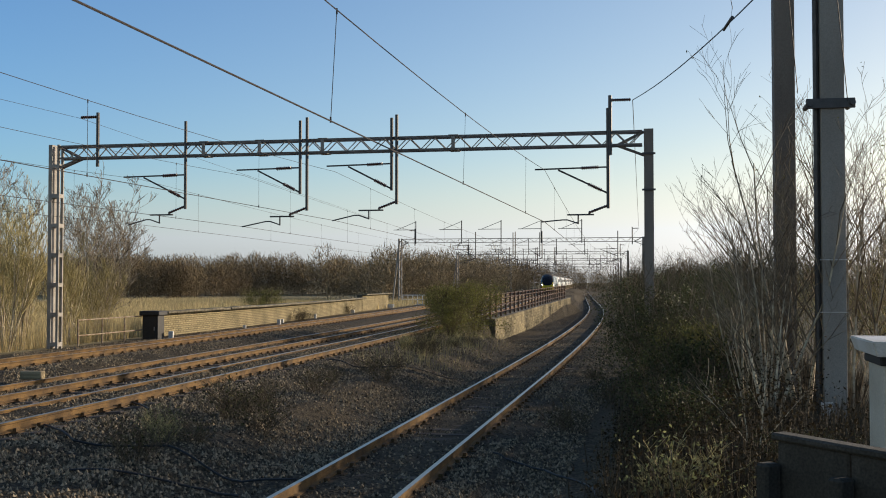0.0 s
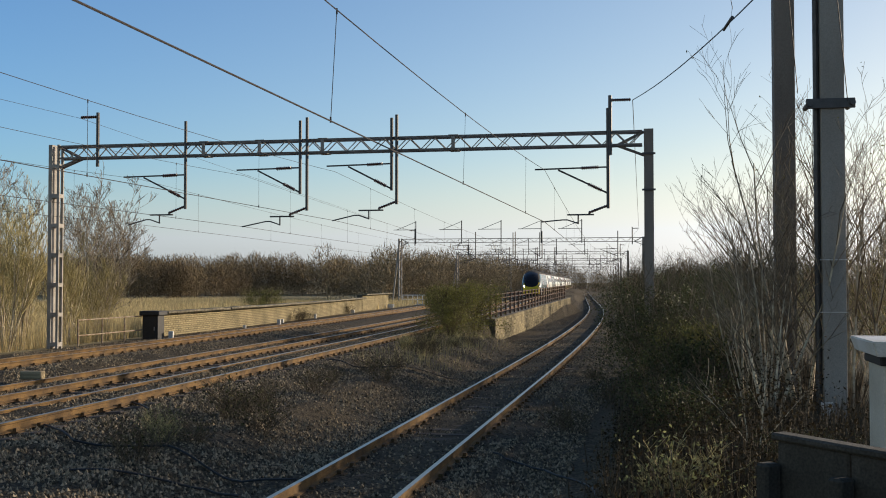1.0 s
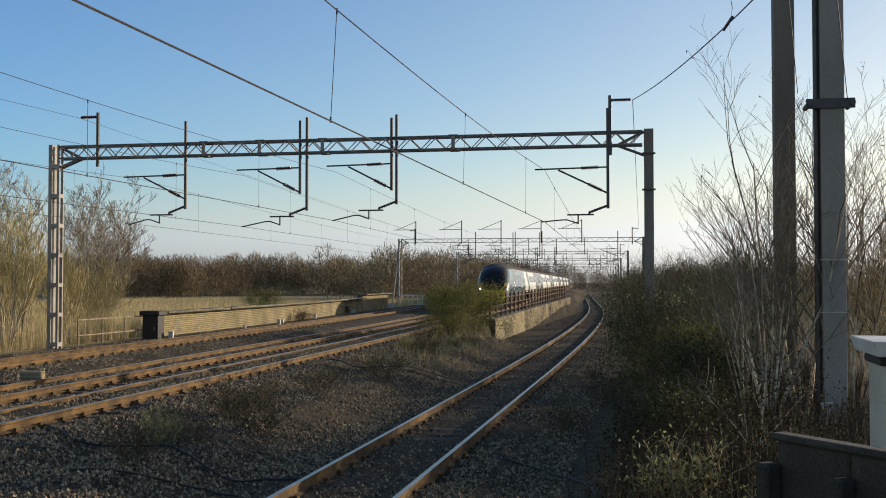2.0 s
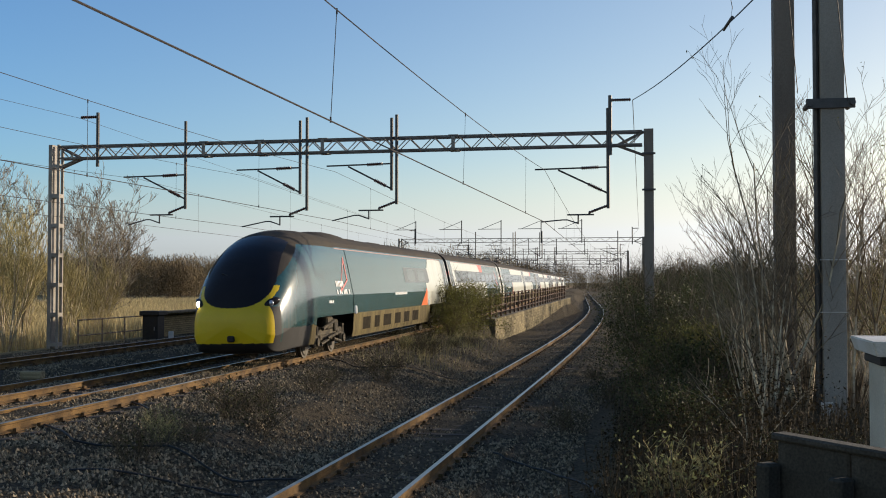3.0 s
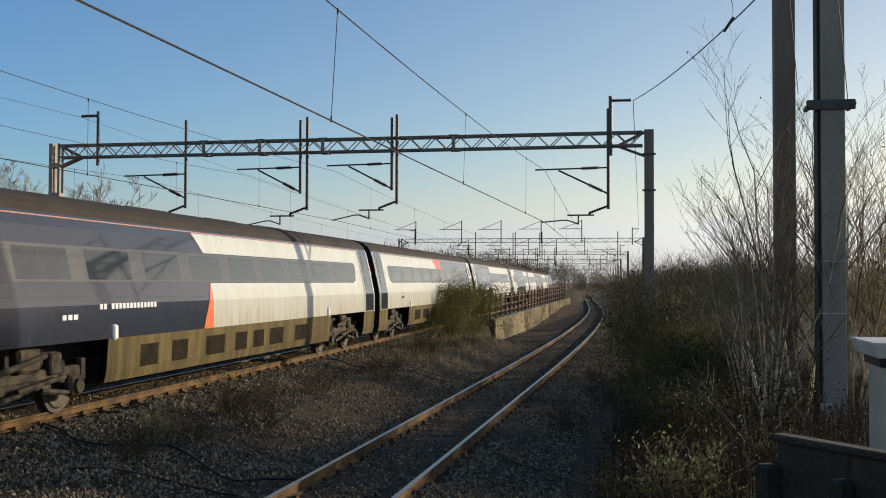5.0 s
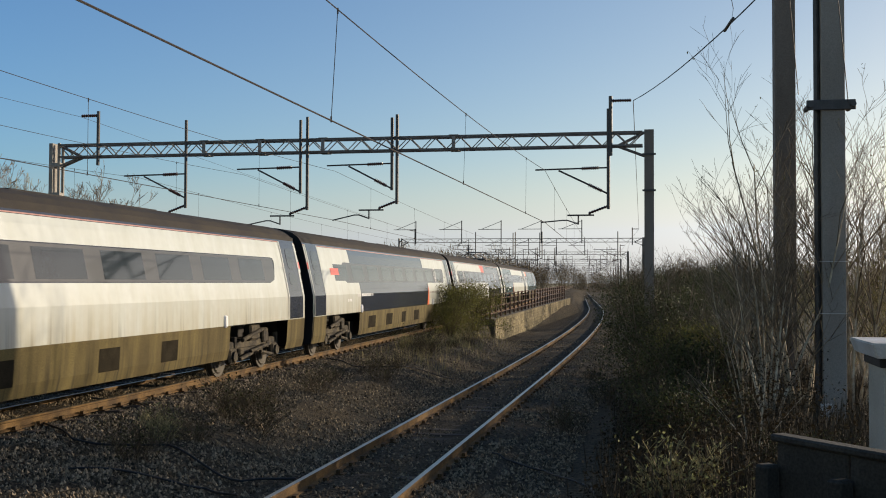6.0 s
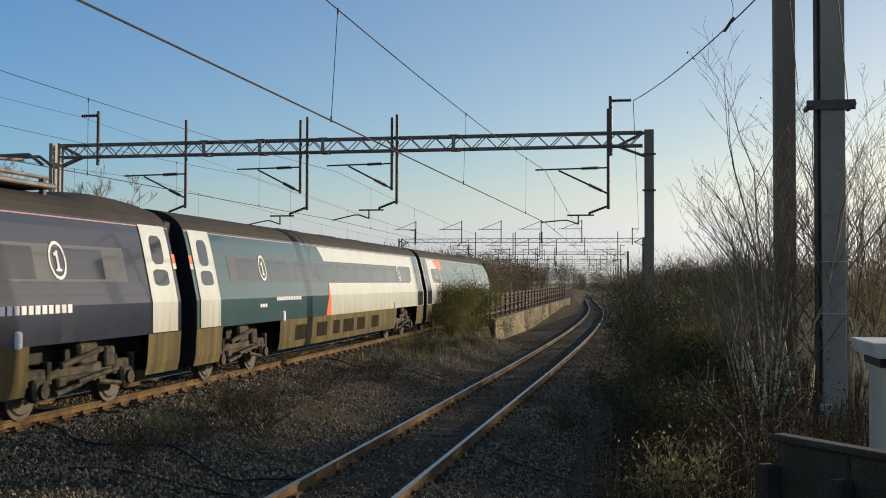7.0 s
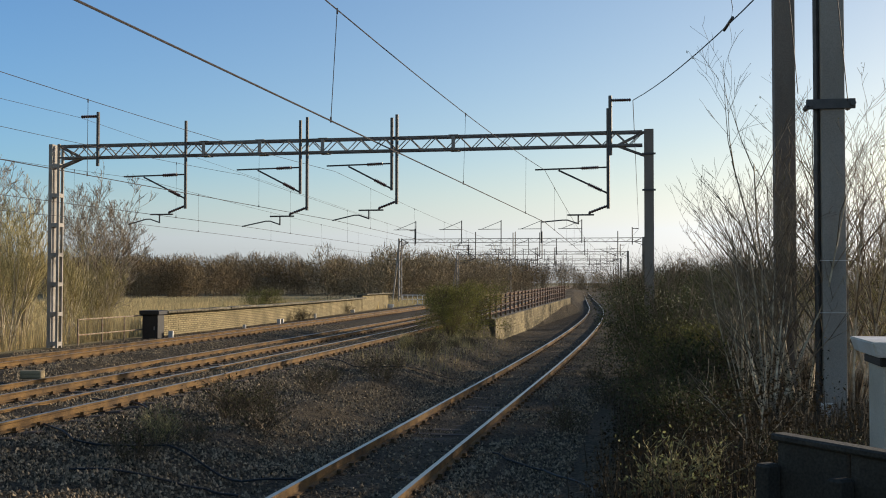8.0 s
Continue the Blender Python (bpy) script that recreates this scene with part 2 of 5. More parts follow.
def mesh_from(name, verts, faces, mat):
    me = bpy.data.meshes.new(name)
    me.from_pydata(verts, [], faces)
    me.materials.append(mat)
    return me


# ---- the plan: lines of the railway ----
def bend(y, x0, y0, y1, k):
    """Sideways place of a line that is straight, curves to the west from y0 to y1, then runs straight."""
    if y <= y0:
        return x0
    if y <= y1:
        return x0 - k * (y - y0) ** 2
    return x0 - k * (y1 - y0) ** 2 - 2 * k * (y1 - y0) * (y - y1)


def xa(y):
    return bend(y, -10.13, 0, 100, 0.000305)


def xn(y):
    return bend(y, -3.87, 30, 140, 0.0003075)


def zn(y):
    return -0.50 - 0.004 * max(-20.0, min(y, 250.0))


# offset from the fast line, height of the east rail and of the west rail
LINES = {"fast": (0.0, 0.0, -0.116), "middle": (-3.27, -0.18, -0.235), "west": (-7.30, -0.06, -0.13)}


def line_at(key, y):
    """Centre of a track and the tangent's slope."""
    if key == "near":
        return xn(y), (xn(y + 0.5) - xn(y - 0.5))
    return xa(y) + LINES[key][0], (xa(y + 0.5) - xa(y - 0.5))


def rail_z(key, y, east):
    if key == "near":
        return zn(y)
    return LINES[key][1] if east else LINES[key][2]


def smooth(a, b, x):
    t = max(0.0, min(1.0, (x - a) / (b - a)))
    return t * t * (3 - 2 * t)


def ground_z(x, y):
    """Height of the ground sheet."""
    o = x - xa(y)
    near = zn(y) - 0.165 - 0.08 * smooth(1.4, 2.2, abs(x - xn(y)))
    mid = -0.34 + 0.16 * (1 - smooth(1.5, 2.4, abs(o))) if abs(o) < 3 else -0.34
    if -9.2 < o < -1.0:
        mid = -0.37 + 0.13 * smooth(4.6, 5.6, -o)
    west = -0.28
    z = west
    if o > -9.0:
        z = west + (mid - west) * smooth(-9, -6, o)
    if o > 1.4:
        e = x - xn(y)
        z = mid + (near - mid) * smooth(-3.2, -1.6, e) if e < 0 else near
        z -= 0.02 * smooth(1.6, 2.6, o) * (1 - smooth(-3.2, -1.6, e))
        if e > 1.5:
            z = near - 0.05 + 0.35 * smooth(1.8, 6.0, e)
    if x > -9.5 and y > 46 and o > 1.4 and x - xn(y) < 1.5:
        t = smooth(46, 53, y) * (1 - smooth(106, 125, y))
        keep = near if x > -8.05 else -0.12
        z += (keep - z) * t
    if o < -10.6:
        z = west - 0.95 * smooth(10.6, 16, -o)
    return z


def near_line(x, y):
    o = x - xa(y)
    return -10.0 < o and (x - xn(y)) < 2.6


# ---- ground ----
def build_ground():
    xs = [-3000, -1500, -700, -350, -180, -110, -75, -55, -45]
    xs += list(np.arange(-38, -24, 1.0)) + list(np.arange(-24, 6, 0.2)) + list(np.arange(6, 14, 1.0))
    xs += [18, 25, 40, 80, 200, 600, 1500, 3000]
    ys = [-60, -30, -12, 0, 5] + list(np.arange(8, 36, 0.3)) + list(np.arange(36, 70, 0.8)) + list(np.arange(70, 200, 3.0))
    ys += [230, 280, 350, 450, 600, 900, 1400, 2200, 3500]
    verts, faces, grass = [], [], []
    for y in ys:
        for x in xs:
            o = x - xa(y)
            z = ground_z(x, y)
            if near_line(x, y) and y < 70:
                z += 0.05 * noise.noise((x * 0.9, y * 0.9, 0)) + 0.025 * noise.noise((x * 4, y * 4, 5))
            if y > 300 and (o < -40 or x > 30):
                z -= 0.5
            verts.append((x, y, z))
            g = smooth(10.0, 10.8, -o) if o < 0 else 0.12 * smooth(2.2, 3.4, x - xn(y)) + 0.88 * smooth(25, 60, x)
            grass.append(g)
    w = len(xs)
    for j in range(len(ys) - 1):
        for i in range(w - 1):
            a = j * w + i
            faces.append((a, a + 1, a + w + 1, a + w))
    me = mesh_from("ground", verts, faces, M_GROUND)
    at = me.attributes.new("grass", "FLOAT", "POINT")
    at.data.foreach_set("value", grass)
    me.shade_smooth()
    return tagged(new("ground", me), "grey-brown stony ballast between tracks with dead grass beyond", "ground", kind="structure")


build_ground()


def build_stones():
    """Loose ballast stones near the viewer."""
    rng = np.random.default_rng(3)
    octa = np.array([(1, 0, -0.4), (-1, 0, -0.4), (0, 1, -0.4), (0, -1, -0.4), (0, 0, 1)], float)
    tri = [(0, 2, 4), (2, 1, 4), (1, 3, 4), (3, 0, 4)]
    verts, faces = [], []
    count = 0
    while count < 90000:
        y = 10.2 + 45.0 * rng.random() ** 2.0
        x = rng.uniform(-21.0, 0.2)
        if x < -0.62 * y - 1.0 or not near_line(x, y):
            continue
        e = abs(x - xn(y))
        if e < 0.9 and rng.random() < 0.75:
            continue
        if noise.noise((x * 0.5, y * 0.5, 9.0)) > 0.22 and rng.random() < 0.8:
            continue
        s = rng.uniform(0.014, 0.034)
        p = (octa + rng.normal(0, 0.22, (5, 3))) * rng.uniform(0.7, 1.2, 3) * s
        a = rng.uniform(0, 6.28)
        c, d = math.cos(a), math.sin(a)
        p = p @ np.array([(c, d, 0), (-d, c, 0), (0, 0, 1)])
        p += (x, y, ground_z(x, y) + 0.05 * noise.noise((x * 0.9, y * 0.9, 0)) + 0.012)
        k = len(verts)
        verts.extend(map(tuple, p))
        faces.extend((k + i, k + j, k + h) for i, j, h in tri)
        count += 1
    me = mesh_from("ballast_stones", verts, faces, M_STONE)
    tagged(new("ballast_stones", me), "loose grey-brown crushed stone ballast", "ballast", kind="stuff")


build_stones()

# ---- tracks ----
RAIL = [(-0.036, 0.0), (-0.036, -0.030), (-0.010, -0.045), (-0.010, -0.125), (-0.070, -0.145), (-0.070, -0.159),
        (0.070, -0.159), (0.070, -0.145), (0.010, -0.125), (0.010, -0.045), (0.036, -0.030), (0.036, 0.0)]


def rail_mesh(key, off, east, ys):
    bm = bmesh.new()
    rings = []
    for y in ys:
        x, s = line_at(key, y)
        n = Vector((1, -s)).normalized()
        z = rail_z(key, y, east)
        rings.append([bm.verts.new((x + n.x * (off + u), y + n.y * (off + u), z + v)) for u, v in RAIL])
    k = len(RAIL)
    for a, b in zip(rings, rings[1:]):
        for i in range(k):
            f = bm.faces.new((a[i], b[i], b[(i + 1) % k], a[(i + 1) % k]))
            f.material_index = 1 if i == k - 1 else 0
    bm.faces.new(rings[0])
    bm.faces.new(rings[-1][::-1])
    return bm


def sleeper_shape():
    bm = bmesh.new()
    rounded(bm, -1.25, 1.25, -0.13, 0.13, -0.2, 0.0, 0.025, 1)
    me = bpy.data.meshes.new("sleeper")
    bm.to_mesh(me)
    bm.free()
    me.materials.append(M_SLEEPER)
    return me


def chair_shape():
    bm = bmesh.new()
    for s in (-0.7525, 0.7525):
        box(bm, s - 0.19, s + 0.19, -0.09, 0.09, 0.0, 0.022)
        for q in (-0.105, 0.105):
            box(bm, s + q - 0.03, s + q + 0.03, -0.055, 0.055, 0.022, 0.075)
    me = bpy.data.meshes.new("rail_chair")
    bm.to_mesh(me)
    bm.free()
    me.materials.append(M_RUST)
    return me


SLEEPER, CHAIR = sleeper_shape(), chair_shape()
YS = [-40, -20, 0] + list(np.arange(6, 240, 3.0)) + list(np.arange(240, 700, 20.0))


def build_track(key, label):
    tr = thing("railway_track", label, "railway track", kind="structure")
    for east in (False, True):
        part("rail", rail_mesh(key, 0.7525 if east else -0.7525, east, YS), [M_RUST, M_HEAD], tr,
             "rusty steel rail with a bright running surface")
    y = 6.0
    i = 0
    while i < 240:
        x, s = line_at(key, y)
        ze, zw = rail_z(key, y, True), rail_z(key, y, False)
        m = Matrix.Translation((x, y, (ze + zw) / 2 - 0.18)) @ Matrix.Rotation(-math.atan(s), 4, "Z") @ Matrix.Rotation(math.atan2(zw - ze, 1.505), 4, "Y")
        piece("sleeper", SLEEPER, tr, m)
        if y < 75:
            piece("rail_chair", CHAIR, tr, m)
        y += 0.65
        i += 1
    return tr


build_track("near", "single curving railway track with shiny rails on dark ballast")
build_track("fast", "canted rusty-sided railway track carrying the passing train")
build_track("middle", "rusty railway track between two others")
build_track("west", "rusty railway track beside the brick wall")


# ---- overhead line ----
def insulator(bm, a, b, r=0.064, n=8):
    """A ribbed insulator turned in one piece."""
    a, b = Vector(a), Vector(b)
    d = (b - a).normalized()
    u = d.orthogonal().normalized()
    w = d.cross(u)
    length = (b - a).length
    prof = [(0.0, 0.03)]
    for i in range(n):
        c = length * (i + 0.5) / n
        h = length / n
        prof += [(c - 0.35 * h, 0.032), (c - 0.2 * h, r), (c + 0.15 * h, r * 0.85), (c + 0.35 * h, 0.032)]
    prof.append((length, 0.03))
    rings = [[bm.verts.new(a + d * p + q * (u * math.cos(6.2832 * k / 8) + w * math.sin(6.2832 * k / 8))) for k in range(8)] for p, q in prof]
    for p, q in zip(rings, rings[1:]):
        for k in range(8):
            bm.faces.new((p[k], p[(k + 1) % 8], q[(k + 1) % 8], q[k]))
    bm.faces.new(rings[0][::-1])
    bm.faces.new(rings[-1])


def lattice_post(name, parent, x, y, z0, z1, w=0.42):
    """A post of a channel and two flats, joined by batten plates."""
    for a, b, c, d in ((x - w / 2, x + w / 2 - 0.28, y - 0.16, y + 0.16), (x + w / 2 - 0.09, x + w / 2, y - 0.16, y - 0.1),
                       (x + w / 2 - 0.09, x + w / 2, y + 0.1, y + 0.16)):
        bm = bmesh.new()
        box(bm, a, b, c, d, z0, z1)
        part(name, bm, M_STEEL, parent, "grey steel post member")
    z = z0 + 0.35
    while z < z1 - 0.2:
        bm = bmesh.new()
        box(bm, x + w / 2 - 0.286, x + w / 2 + 0.003, y - 0.164, y + 0.164, z, z + 0.14)
        part("batten_plate", bm, M_STEEL, parent)
        z += 1.05


def solid_post(name, parent, x, y, z0, z1, w=0.30):
    bm = bmesh.new()
    ring = [(-w / 2, -0.15), (w / 2, -0.15), (w / 2, -0.12), (0.012, -0.12), (0.012, 0.12), (w / 2, 0.12), (w / 2, 0.15),
            (-w / 2, 0.15), (-w / 2, 0.12), (-0.012, 0.12), (-0.012, -0.12), (-w / 2, -0.12)]
    lo = [bm.verts.new((x + a, y + b, z0)) for a, b in ring]
    hi = [bm.verts.new((x + a, y + b, z1)) for a, b in ring]
    for i in range(12):
        bm.faces.new((lo[i], lo[(i + 1) % 12], hi[(i + 1) % 12], hi[i]))
    bm.faces.new(hi)
    bm.faces.new(lo[::-1])
    part(name, bm, M_MAST, parent, "brown-grey steel H-section post")
    for z in (6.15, 5.0):
        bm = bmesh.new()
        box(bm, x - w / 2 - 0.06, x + w / 2 + 0.06, y - 0.19, y - 0.153, z - 0.03, z + 0.03)
        part("clamp", bm, M_TUBE, parent)


def truss(parent, x0, x1, y, zb, zt, bays, detail):
    for z, r in ((zt, 0.034), (zb, 0.032)):
        for dy in ((-0.2, 0.2) if detail else (0.0,)):
            bm = bmesh.new()
            box(bm, x0, x1, y + dy - r, y + dy + r, z - r, z + r)
            part("chord", bm, M_DARKSTEEL, parent)
    for dy in ((-0.2, 0.2) if detail else (0.0,)):
        bm = bmesh.new()
        for i in range(bays):
            a = x0 + (x1 - x0) * i / bays
            b = x0 + (x1 - x0) * (i + 0.5) / bays
            c = x0 + (x1 - x0) * (i + 1) / bays
            for p, q in (((a, y + dy, zt), (b, y + dy, zb)), ((b, y + dy, zb), (c, y + dy, zt))):
                bar(bm, p, q, 0.03)
                if detail:
                    part("lacing_bar", bm, M_STEEL, parent)
                    bm = bmesh.new()
        if detail:
            bm.free()
        else:
            part("lacing", bm, M_STEEL, parent, kind="stuff")
    if detail:
        for f in (0.27, 0.37, 0.48, 0.7):
            x = x0 + (x1 - x0) * f
            bm = bmesh.new()
            box(bm, x - 0.16, x + 0.16, y - 0.25, y + 0.25, zt + 0.036, zt + 0.05)
            box(bm, x - 0.16, x + 0.16, y - 0.25, y + 0.25, zb - 0.05, zb - 0.036)
            box(bm, x - 0.06, x + 0.06, y - 0.25, y - 0.237, zb, zt)
            part("splice_plate", bm, M_STEEL, parent)


def cantilever(parent, x, y, reach, zc, zm, up=0.75, rise=0.42, twin=0.0, ztop=6.9):
    """Drop tube, top tie, strut and registration arm for one track; reach is where the contact wire hangs."""
    tx = x
    bot = zc + rise
    bm = bmesh.new()
    rod(bm, (tx, y - 0.28, bot - 0.05), (tx, y - 0.28, ztop + up), 0.055, n=8)
    part("drop_tube", bm, M_TUBE, parent, "dark steel drop tube")
    ux = tx
    if twin:
        ux = tx - twin
        bm = bmesh.new()
        rod(bm, (ux, y - 0.28, zm - 0.85), (ux, y - 0.28, ztop + up - 0.1), 0.055, n=8)
        part("drop_tube", bm, M_TUBE, parent)
    s = -1 if reach < tx else 1
    # top tie
    bm = bmesh.new()
    rod(bm, (ux, y - 0.28, zm + 0.04), (reach + s * 0.25, y - 0.28, zm), 0.026)
    part("top_tie", bm, M_TUBE, parent)
    bm = bmesh.new()
    insulator(bm, (ux + s * 0.3, y - 0.28, zm + 0.04), (ux + s * 0.85, y - 0.28, zm + 0.02))
    part("insulator", bm, M_INSUL, parent, "ribbed brown porcelain insulator")
    # strut
    a, b = Vector((ux, y - 0.28, zm - 0.8)), Vector((reach - s * 0.5, y - 0.28, zm - 0.03))
    bm = bmesh.new()
    rod(bm, a, b, 0.03)
    part("strut", bm, M_TUBE, parent)
    bm = bmesh.new()
    insulator(bm, a.lerp(b, 0.13), a.lerp(b, 0.4))
    part("insulator", bm, M_INSUL, parent)
    # registration
    a = Vector((tx, y - 0.28, bot + 0.05))
    b = Vector((tx + s * 0.62, y - 0.28, bot - 0.18))
    bm = bmesh.new()
    insulator(bm, a, b, 0.05)
    part("insulator", bm, M_INSUL, parent)
    bm = bmesh.new()
    e = Vector((tx + s * 0.95, y - 0.28, bot - 0.24))
    rod(bm, (tx + s * 0.45, y - 0.28, bot - 0.24), e + Vector((s * 0.35, 0, 0)), 0.026)
    rod(bm, b, (tx + s * 0.58, y - 0.28, bot - 0.24), 0.026)
    rod(bm, e, e - Vector((0, 0, 0.3)), 0.026)
    part("registration_tube", bm, M_TUBE, parent)
    k = e - Vector((0, 0, 0.28))
    bm = bmesh.new()
    pipe(bm, [k, k + Vector((s * 0.35, 0, 0.12)), k + Vector((s * 0.5, 0, 0.12)), (reach + s * 0.05, y - 0.28, zc)], 0.022)
    part("steady_arm", bm, M_TUBE, parent)


def portal(y, xl, xr, zl, zr, zt, arms, detail=True, label=""):
    """A gantry across the tracks; arms: tube place, reach, contact height, catenary height, twin gap."""
    th = thing("overhead_line_gantry", label or "grey lattice steel railway gantry with hanging wire supports", "gantry",
               group="gantries over the tracks")
    zb = zt - 0.42
    lattice_post("west_post", th, xl, y, zl, zt + 0.08)
    solid_post("east_post", th, xr, y, zr, zt + 0.08)
    truss(th, xl + 0.2, xr - 0.2, y, zb, zt, 24, detail)
    for s, x in ((1, xl + 0.15), (-1, xr - 0.15)):
        for dy in (-0.12, 0.12):
            for z in (zt - 0.75, zt):
                bm = bmesh.new()
                bar(bm, (x, y + dy, z), (x + s * 0.85, y + dy, zb), 0.06)
                part("knee_brace", bm, M_DARKSTEEL, th)
    for a in arms:
        cantilever(th, a[0], y, a[1], a[2], a[3], rise=0.57 if a[4] or a[0] < -15 else 0.46, twin=a[4], ztop=zt)
    return th


def wire_top(th, x, y, zt, side, h=1.15):
    """An upright above the beam with an insulator for the feeder wire."""
    bm = bmesh.new()
    rod(bm, (x, y - 0.28, zt - 0.75), (x, y - 0.28, zt + h), 0.06, n=8)
    part("feeder_upright", bm, M_TUBE, th)
    bm = bmesh.new()
    insulator(bm, (x + side * 0.06, y - 0.28, zt + h - 0.15), (x + side * 0.65, y - 0.28, zt + h - 0.15), 0.06)
    part("insulator", bm, M_INSUL, th)


CONTACT, MESSENGER = 4.12, 5.78
Y1 = 34.5
g1 = portal(Y1, -20.85, -0.15, -0.55, -0.7, 6.86,
            [(-15.8, -17.85, 4.06, 5.72, 0.0), (-11.43, -13.68, 3.95, 5.88, 0.24),
             (-8.33, -10.49, 4.12, 5.95, 0.17), (-1.42, -3.5, 4.0, 5.69, 0.0)],
            label="near grey lattice steel gantry spanning four tracks")
wire_top(g1, -19.1, Y1, 6.86, -1)
wire_top(g1, -1.35, Y1, 6.86, 1)
GANTRIES = [(119.0, 14.2, 13.2), (172.0, 14.0, 13.5), (225.0, 13.5, 14.0), (280.0, 13.0, 15.0), (340.0, 13.0, 16.0), (410.0, 13.0, 17.0)]
for gy, gl, gr in GANTRIES:
    c = xa(gy)
    n0 = xn(gy)
    gg = portal(gy, c - gl, c + gr, -1.1, -1.6, 6.95,
                [(c - 5.4, c - 7.5, 4.15, 5.72, 0.0), (c - 0.9, c - 3.3, 4.15, 5.72, 0.25),
                 (c + 2.1, c + 0.2, 4.15, 5.72, 0.25), (n0 + 2.4, n0, 4.1, 5.7, 0.0)], detail=False,
                label="distant grey steel gantry over the curving tracks")
    for x in (c - gl + 1.9, c - gl + 7.2, c - gl + 11.7, c - gl + 16.2, c - gl + 20.7):
        bm = bmesh.new()
        rod(bm, (x, gy - 0.3, 6.4), (x, gy - 0.3, 9.0), 0.06, n=6)
        part("top_upright", bm, M_TUBE, gg)
        bm = bmesh.new()
        rod(bm, (x, gy - 0.3, 8.0), (x - 2.6, gy - 0.3, 8.0), 0.035, n=5)
        part("top_arm", bm, M_TUBE, gg)
        bm = bmesh.new()
        rod(bm, (x, gy - 0.3, 8.9), (x - 2.2, gy - 0.3, 8.02), 0.03, n=5)
        part("top_stay", bm, M_TUBE, gg)
    wire_top(gg, c - gl + 1.8, gy, 6.95, -1)
    wire_top(gg, c + gr - 1.2, gy, 6.95, 1)
    bm = bmesh.new()
    bar(bm, (c - gl - 1.0, gy, -1.2), (c - gl - 0.1, gy, 6.6), 0.16)
    part("raking_stay", bm, M_STEEL, gg)

SPANS = [Y1 - 0.28] + [g[0] - 0.28 for g in GANTRIES]


def wire_run(label, x1, drift, zc0, zc1, fx, low, sag, r, first, lean=0.0):
    """Contact wire, catenary and droppers of one track. Before the near gantry the wires run straight and lean by drift
    towards the viewer, from contact height zc1 at the gantry to zc0; the catenary is lowest at y = 14. Beyond it they follow fx."""
    th = thing("overhead_wire", label, "overhead wire", group="overhead wires")
    y1 = SPANS[0]
    con, mes, drops = [], [], []
    here = lambda y: (x1 - drift * (y1 - y), zc0 + (zc1 - zc0) * (y - 5.0) / (y1 - 5.0), low + sag * ((y - 14.0) / 20.2) ** 2)
    for y in np.arange(-8.0, y1, 2.0):
        x, zc, zm = here(y)
        con.append((x, y, zc))
        mes.append((x + lean * (y1 - y), y, zm))
    for y in first:
        x, zc, zm = here(y)
        drops.append((x, y, zc, zm, lean * (y1 - y)))
    top = low + sag
    for k, (a, b) in enumerate(zip(SPANS, SPANS[1:])):
        n = max(4, int((b - a) / 5))
        xs, xe = (x1 if k == 0 else fx(a)), fx(b)
        c0, m0 = (zc1, top) if k == 0 else (CONTACT, MESSENGER)
        at = lambda f: (xs + (xe - xs) * f, a + (b - a) * f, c0 + (CONTACT - c0) * f,
                        m0 + (MESSENGER - m0) * f - 4 * 0.4 * f * (1 - f))
        for i in range(n):
            x, y, zc, zm = at(i / n)
            con.append((x, y, zc))
            mes.append((x, y, zm))
        for i in range(int((b - a - 4) / 9.5) + 1):
            drops.append((*at((b - 3.0 - 9.5 * i - a) / (b - a)), 0.0))
    bm = bmesh.new()
    pipe(bm, con, max(0.006, 0.75 * r))
    part("contact_wire", bm, M_WIRE, th)
    bm = bmesh.new()
    pipe(bm, mes, 0.6 * r)
    part("catenary_wire", bm, M_WIRE, th)
    for x, y, z0, z1, q in drops:
        bm = bmesh.new()
        rod(bm, (x, y, z0), (x + q, y, z1), 0.0035 if y > 20 or r < 0.01 else 0.005, n=5)
        rod(bm, (x, y, z0 - 0.02), (x, y, z0 + 0.05), 0.012, n=6)
        rod(bm, (x + q, y, z1 - 0.05), (x + q, y, z1 + 0.02), 0.012, n=6)
        part("dropper", bm, M_WIRE, th)
    return th


wire_run("dark contact and catenary wires over the near track", -3.44, 0.0155, 4.0, 4.0, lambda y: xn(y) - 0.08, 5.33, 0.35, 0.014, (5.0, 12.2, 20.5, 29.6), 0.0033)
wire_run("dark contact and catenary wires over the fast line", -10.45, -0.012, 3.97, 4.12, lambda y: xa(y) + 0.1, 5.42, 0.34, 0.011, (9.0, 18.0, 27.0))
wire_run("dark contact and catenary wires over the middle track", -13.68, 0.0, 3.90, 3.95, lambda y: xa(y) - 3.4, 5.35, 0.34, 0.010, (10.0, 20.0, 29.0))
wire_run("dark contact and catenary wires over the western track", -17.5, 0.006, 3.91, 4.06, lambda y: xa(y) - 7.45, 5.30, 0.34, 0.010, (11.0, 22.0, 30.0))


def feeder(pts, label, r=0.013):
    th = thing("feeder_wire", label, "overhead wire", group="overhead wires")
    bm = bmesh.new()
    pipe(bm, pts, r)
    part("conductor", bm, M_WIRE, th)


feeder([(-0.64 + 0.1555 * (Y1 - 0.28 - y), y, 6.95 + 0.0027 * (y - 16.0) ** 2) for y in np.arange(4.0, Y1 - 0.3, 2.0)] + [(-0.64, Y1 - 0.28, 7.84)]
       + [(xa(g[0]) + g[2] - 0.5, g[0] - 0.28, 7.9) for g in GANTRIES], "dark feeder wire slung along the east side")


